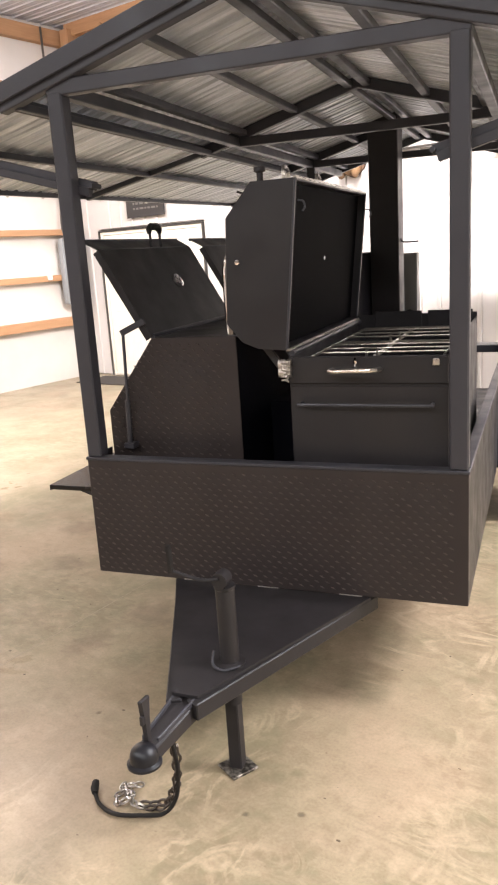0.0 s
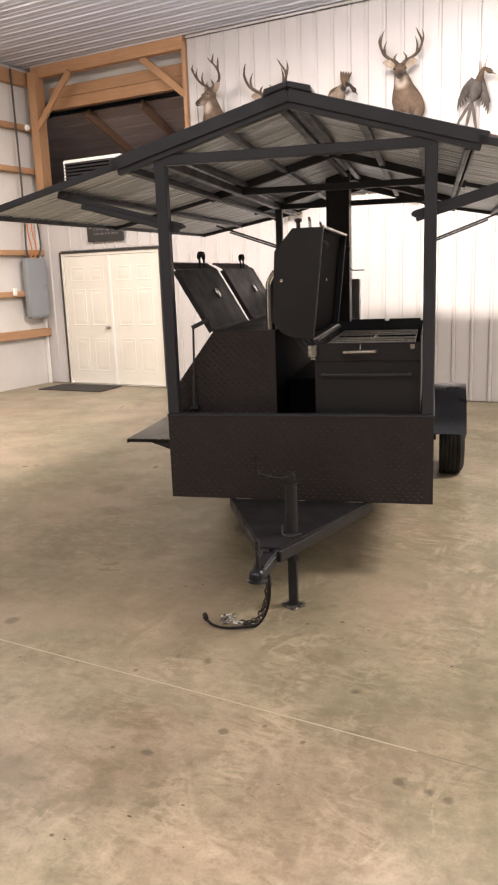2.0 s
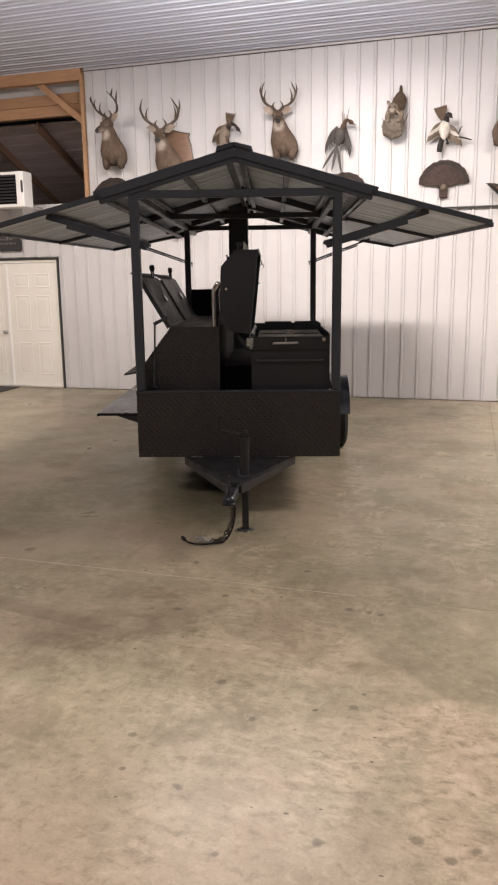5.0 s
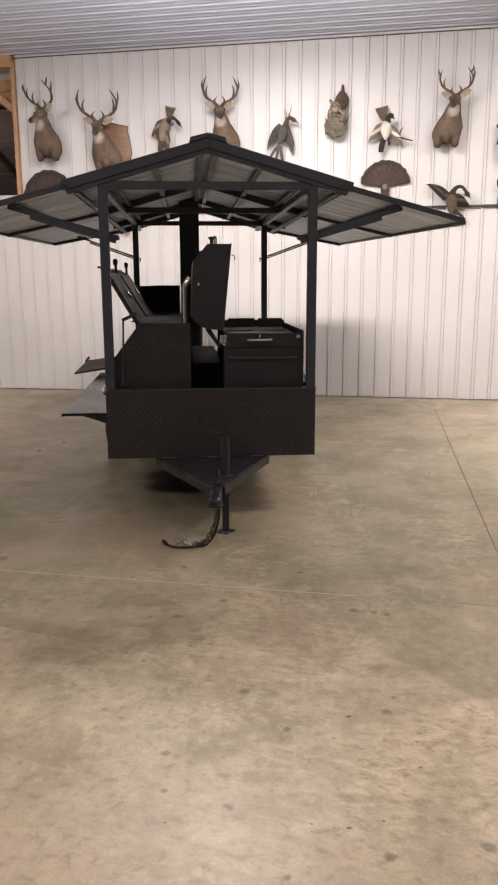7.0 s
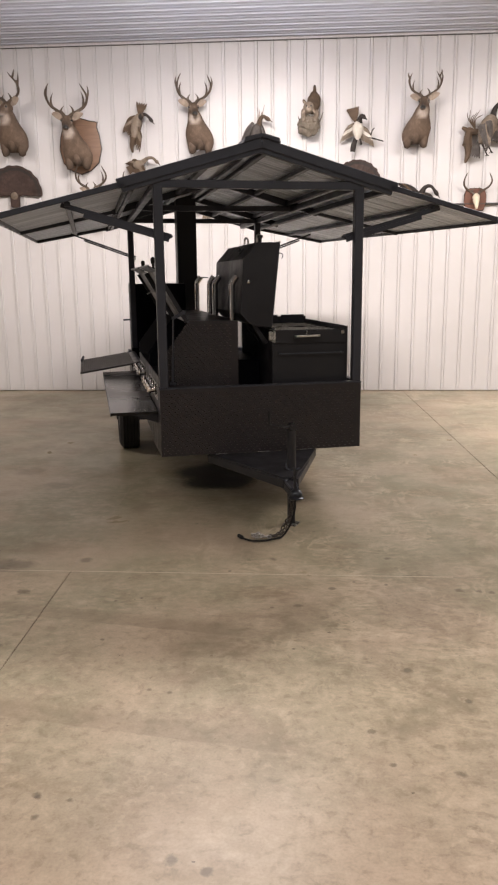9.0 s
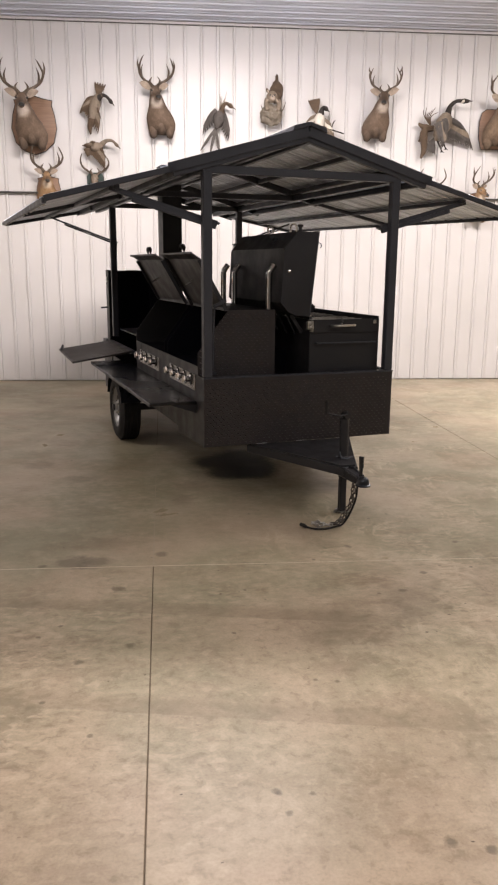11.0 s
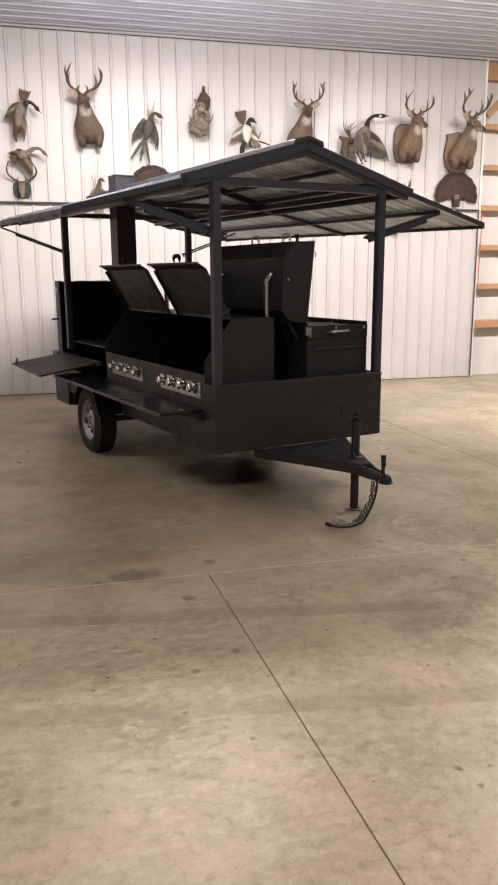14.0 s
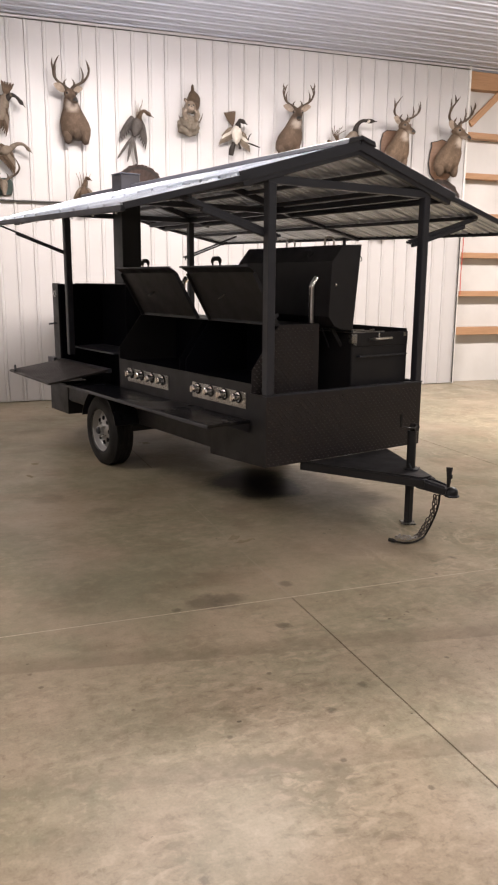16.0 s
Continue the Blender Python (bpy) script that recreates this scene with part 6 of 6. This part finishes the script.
# hanging mallard above a flying hen
bird(-3.83, 3.86, ((0.02, -0.12, 0.20), (-0.07, -0.14, -0.16), 0.080), [(0.03, -0.13, 0.14), (0.09, -0.15, 0.185), (0.15, -0.16, 0.165), (0.20, -0.17, 0.110)],
     [((-0.04, -0.1, 0.16), (-0.19, -0.08, 0.06), 6, 0.13), ((-0.02, -0.12, 0.08), (0.05, -0.10, -0.12), 7, 0.22)], ((0.02, -0.08, 0.18), (0.06, -0.06, 0.36), 5, 0.19), [],
     [M_FTAN, M_FDARK, M_FBROWN, M_ANTLER], "drake duck mount hanging by its dark neck", thin=0.85,
     extra=[([(-0.07, -0.13, -0.12), (-0.10, -0.12, -0.24), (-0.09, -0.11, -0.33)], [0.05, 0.035, 0.010], 2), ([(0.075, -0.152, 0.178), (0.092, -0.154, 0.186)], [0.036, 0.034], 4)])
bird(-3.80, 3.36, ((-0.12, -0.12, -0.02), (0.05, -0.14, 0.03), 0.072), [(0.03, -0.13, 0.04), (0.10, -0.15, 0.085), (0.18, -0.16, 0.085), (0.235, -0.17, 0.035)],
     [((-0.04, -0.1, 0.03), (-0.15, -0.07, 0.06), 6, 0.12), ((0.0, -0.12, 0.0), (0.07, -0.10, -0.14), 7, 0.18)], ((-0.10, -0.1, -0.02), (-0.22, -0.08, -0.08), 6, 0.13), [],
     [M_FTAN, M_FTAN, M_FBROWN, M_ANTLER], "buff hen duck mount in flight", thin=0.85)
bird(-2.12, 3.76, ((0.05, -0.12, 0.13), (-0.02, -0.15, -0.12), 0.085), [(0.05, -0.13, 0.10), (0.07, -0.15, 0.17), (0.115, -0.17, 0.215), (0.17, -0.18, 0.185)],
     [((-0.03, -0.1, 0.13), (-0.20, -0.08, -0.08), 4, 0.13), ((0.07, -0.1, 0.11), (0.17, -0.08, -0.14), 5, 0.15)], ((-0.03, -0.12, -0.10), (-0.10, -0.1, -0.40), 3, 0.36),
     [], [M_FGREY, M_FBROWN, M_FGREY, M_ANTLER, M_FTAN], "grey-brown duck mount dropping, both wings hanging, dry grass behind", thin=0.85,
     extra=[([(0.0 + 0.014 * q, -0.05, 0.08), (0.0 + 0.018 * q, -0.06, 0.22), (-0.04 + 0.034 * q, -0.07, 0.30 + 0.030 * ((q * 3) % 4))], [0.008, 0.007, 0.003], 4) for q in range(2, 6)])
bird(-0.66, 3.76, ((0.01, -0.15, 0.13), (0.0, -0.17, -0.13), 0.084), [(0.02, -0.16, 0.10), (0.03, -0.18, 0.16), (0.05, -0.20, 0.19), (0.07, -0.23, 0.17)],
     [((-0.05, -0.1, 0.08), (-0.19, -0.08, -0.02), 8, 0.15), ((0.06, -0.1, 0.04), (0.20, -0.08, -0.08), 9, 0.16)], ((-0.03, -0.08, 0.12), (-0.07, -0.06, 0.32), 9, 0.21),
     [], [M_FWHITE, M_FDARK, M_FTAN, M_FDARK, M_FWHITE, M_FBROWN], "white-bellied duck mount, wings half open, on a stick", thin=0.9, tail_mi=5,
     extra=[([(0.05, -0.10, -0.06), (0.20, -0.12, -0.10), (0.37, -0.13, -0.15)], [0.014, 0.012, 0.008], 3), ([(0.18, -0.12, -0.09), (0.21, -0.13, 0.0), (0.24, -0.13, 0.03)], [0.010, 0.008, 0.005], 3), ([(-0.02, -0.12, -0.1), (-0.05, -0.11, -0.20), (-0.06, -0.1, -0.28)], [0.03, 0.042, 0.036], 1), ([(0.02, -0.16, -0.1), (0.05, -0.17, -0.16), (0.05, -0.18, -0.19)], [0.015, 0.012, 0.02], 3)])
bird(1.16, 3.70, ((0.07, -0.19, 0.22), (-0.10, -0.17, -0.16), 0.132), [(0.05, -0.19, 0.17), (0.08, -0.20, 0.30), (0.16, -0.22, 0.37), (0.27, -0.23, 0.375)],
     [((0.08, -0.12, 0.14), (0.40, -0.07, -0.04), 15, 0.27), ((-0.02, -0.26, 0.10), (0.02, -0.26, -0.16), 7, 0.17)], ((-0.12, -0.14, -0.12), (-0.18, -0.13, -0.34), 6, 0.22),
     [((-0.04, -0.16, -0.08), (0.06, -0.16, -0.26)), ((-0.10, -0.16, -0.1), (0.0, -0.17, -0.30))], [M_FTAN, M_FDARK, M_FGREY, M_FDARK, M_FBROWN, M_FWHITE], "large goose mount, thin black neck, spread wing, on driftwood", thin=0.62,
     extra=[([(-0.22, -0.06, 0.06), (-0.26, -0.10, -0.10), (-0.24, -0.10, -0.26), (-0.28, -0.08, -0.40)], [0.05, 0.06, 0.05, 0.015], 4), ([(-0.10, -0.10, 0.02), (-0.22, -0.08, 0.02), (-0.34, -0.08, 0.08)], [0.04, 0.05, 0.02], 4), ([(-0.26, -0.08, 0.0), (-0.30, -0.08, -0.14), (-0.33, -0.08, -0.16)], [0.03, 0.025, 0.01], 4)]
     + [([(-0.16, -0.08, 0.05), (-0.16 - 0.02 * q, -0.09, 0.18), (-0.06 - 0.045 * q, -0.10, 0.24 + 0.03 * ((q * 5) % 3))], [0.008, 0.007, 0.004], 4) for q in range(6)]
     + [([(0.235, -0.205, 0.362), (0.25, -0.255, 0.366), (0.255, -0.258, 0.384)], [0.018, 0.022, 0.012], 5)])
bird(0.22, 2.81, ((0.05, -0.12, 0.10), (0.06, -0.14, -0.18), 0.088), [(0.05, -0.13, 0.08), (0.10, -0.15, 0.16), (0.18, -0.16, 0.17), (0.25, -0.17, 0.085)],
     [((0.02, -0.1, 0.06), (-0.20, -0.08, 0.22), 8, 0.11), ((0.08, -0.12, 0.06), (0.24, -0.09, 0.0), 8, 0.13)], ((0.06, -0.13, -0.10), (0.16, -0.12, -0.28), 5, 0.21), [],
     [M_FBROWN, M_FDARK, M_FDARK, M_ANTLER], "dark duck mount rising with lifted wings", thin=0.8)
bird(-2.84, 2.86, ((0.0, -0.1, 0.10), (-0.02, -0.12, -0.12), 0.075), [(0.0, -0.1, 0.10), (0.02, -0.12, 0.17), (0.03, -0.13, 0.21), (0.05, -0.15, 0.20)],
     [((-0.04, -0.1, 0.06), (-0.14, -0.08, -0.06), 6, 0.15), ((0.05, -0.1, 0.05), (0.13, -0.08, -0.06), 6, 0.15)], ((-0.02, -0.1, -0.1), (0.0, -0.1, -0.28), 5, 0.18), [],
     [M_FBROWN, M_FBROWN, M_FTAN, M_ANTLER], "mottled brown bird mount with dry grass", thin=0.7, extra=[([(-0.04 + 0.02 * q, -0.05, 0.0), (-0.06 + 0.03 * q, -0.06, 0.18), (-0.10 + 0.05 * q, -0.08, 0.27 + 0.02 * (q % 2))], [0.006, 0.005, 0.003], 2) for q in range(5)])


def bobcat():
    bm = B()
    back = curve([(0.05, -0.07, 0.36), (0.06, -0.11, 0.27), (0.035, -0.16, 0.16), (0.0, -0.20, 0.07)])
    sweep(bm, back, lerp_list([0.055, 0.105, 0.112, 0.080], len(back)), 16, 0)
    sweep(bm, [(0.06, -0.06, 0.36), (0.065, -0.05, 0.41), (0.065, -0.05, 0.47)], [0.030, 0.028, 0.022], 10, 0)
    sweep(bm, [(0.065, -0.05, 0.465), (0.065, -0.05, 0.49)], [0.023, 0.012], 10, 2)
    h = Vector((-0.03, -0.255, 0.105))
    sweep(bm, [h + Vector((0.01, 0.06, 0.01)), h + Vector((0, 0.02, 0.005)), h + Vector((0, -0.02, 0)), h + Vector((0, -0.045, -0.01))], [0.060, 0.092, 0.084, 0.050], 16, 4)
    sweep(bm, [h + Vector((0, -0.03, -0.018)), h + Vector((0, -0.072, -0.022)), h + Vector((0, -0.085, -0.022))], [0.050, 0.038, 0.014], 12, 5)
    sweep(bm, [h + Vector((0, -0.070, -0.004)), h + Vector((0, -0.090, -0.008))], [0.018, 0.008], 8, 2)
    for k in (-1, 1):
        leaf(bm, h + Vector((k * 0.050, 0.02, 0.055)), h + Vector((k * 0.085, 0.02, 0.135)), (1, 0, 0), 0.030, 0)
        leaf(bm, h + Vector((k * 0.052, 0.012, 0.060)), h + Vector((k * 0.080, 0.012, 0.115)), (1, 0, 0), 0.016, 5, 0.006)
        sweep(bm, [h + Vector((k * 0.036, -0.050, 0.020)), h + Vector((k * 0.037, -0.066, 0.020)), h + Vector((k * 0.037, -0.070, 0.020))], [0.016, 0.013, 0.004], 8, 2)
        leaf(bm, h + Vector((k * 0.055, -0.01, -0.02)), h + Vector((k * 0.105, 0.0, -0.075)), (0, 0.3, 1), 0.030, 5, 0.012)
        paw = curve([(k * 0.085 - 0.01, -0.17, 0.08), (k * 0.105 - 0.01, -0.225, -0.01), (k * 0.085 - 0.02, -0.265, -0.075), (k * 0.080 - 0.02, -0.280, -0.10)], 3)
        sweep(bm, paw, lerp_list([0.052, 0.042, 0.034, 0.030], len(paw)), 9, 4)
    c = Vector((-0.01, -0.14, -0.15))
    for q in bmesh.ops.create_icosphere(bm, subdivisions=4, radius=1.0, matrix=Matrix.Translation(c))["verts"]:
        d = q.co - c
        k = 1.0 + 0.35 * noise.noise(d * 1.6) + 0.18 * noise.noise(d * 4.0) + 0.10 * noise.noise(d * 9.0)
        q.co = c + Vector((d.x * 0.18, d.y * 0.13, d.z * 0.15)) * k
        q.co.y = min(q.co.y, 0.0)
        for f in q.link_faces:
            f.material_index = 1
    sweep(bm, curve([(0.12, -0.15, -0.12), (0.17, -0.17, -0.04), (0.20, -0.17, 0.05)], 3), [0.013, 0.012, 0.01, 0.009, 0.008, 0.006, 0.004], 6, 3)
    sweep(bm, curve([(-0.14, -0.15, -0.12), (-0.18, -0.17, -0.06), (-0.20, -0.17, 0.0)], 3), [0.013, 0.012, 0.01, 0.009, 0.008, 0.006, 0.004], 6, 3)
    bm.transform(Matrix.Scale(0.88, 4))
    solo("bobcat_mount", bm, [M_FBROWN, M_ROCK, M_NOSE, M_ANTLER, M_FTAN, M_FURPALE], -1.33, FACE, 3.97, 0, "brown bobcat mount climbing down over a rock", "animal mount", "mounts on the wall")


bobcat()


def skull_plaque(x, z, board, w, h, label, bone):
    bm = B()
    shield(bm, w, h, 0, 0, False)
    rings = [across((0, -0.06 - d, 0.03 - dz), (0, -0.5, -0.8), rx, rz, 12) for d, dz, rx, rz in ((0.0, -0.03, 0.035, 0.04), (0.02, 0.0, 0.055, 0.05), (0.05, 0.05, 0.048, 0.045), (0.075, 0.11, 0.028, 0.03), (0.09, 0.16, 0.020, 0.018))]
    loft(bm, rings, 1)
    for k in (-1, 1):
        sweep(bm, [(k * 0.035, -0.10, 0.0), (k * 0.046, -0.115, 0.0)], [0.018, 0.012], 8, 2)
    antlers(bm, (0, -0.08, 0.06), (0, -1, 0), (1, 0, 0), 0.30, 0.75, 1, 3)
    solo("skull_plaque", bm, [board, bone, M_NOSE, M_ANTLER], x, FACE, z, 0, label, "animal mount", "mounts on the wall")


skull_plaque(1.06, 2.80, M_REDPLAQUE, 0.32, 0.32, "pale deer skull with forked antlers on a red-brown board", M_BONE)
skull_plaque(-3.89, 2.92, mat("green_felt_plaque", (0.02, 0.035, 0.03), 0.7), 0.24, 0.22, "small antlers and skull on a dark green board", M_FTAN)
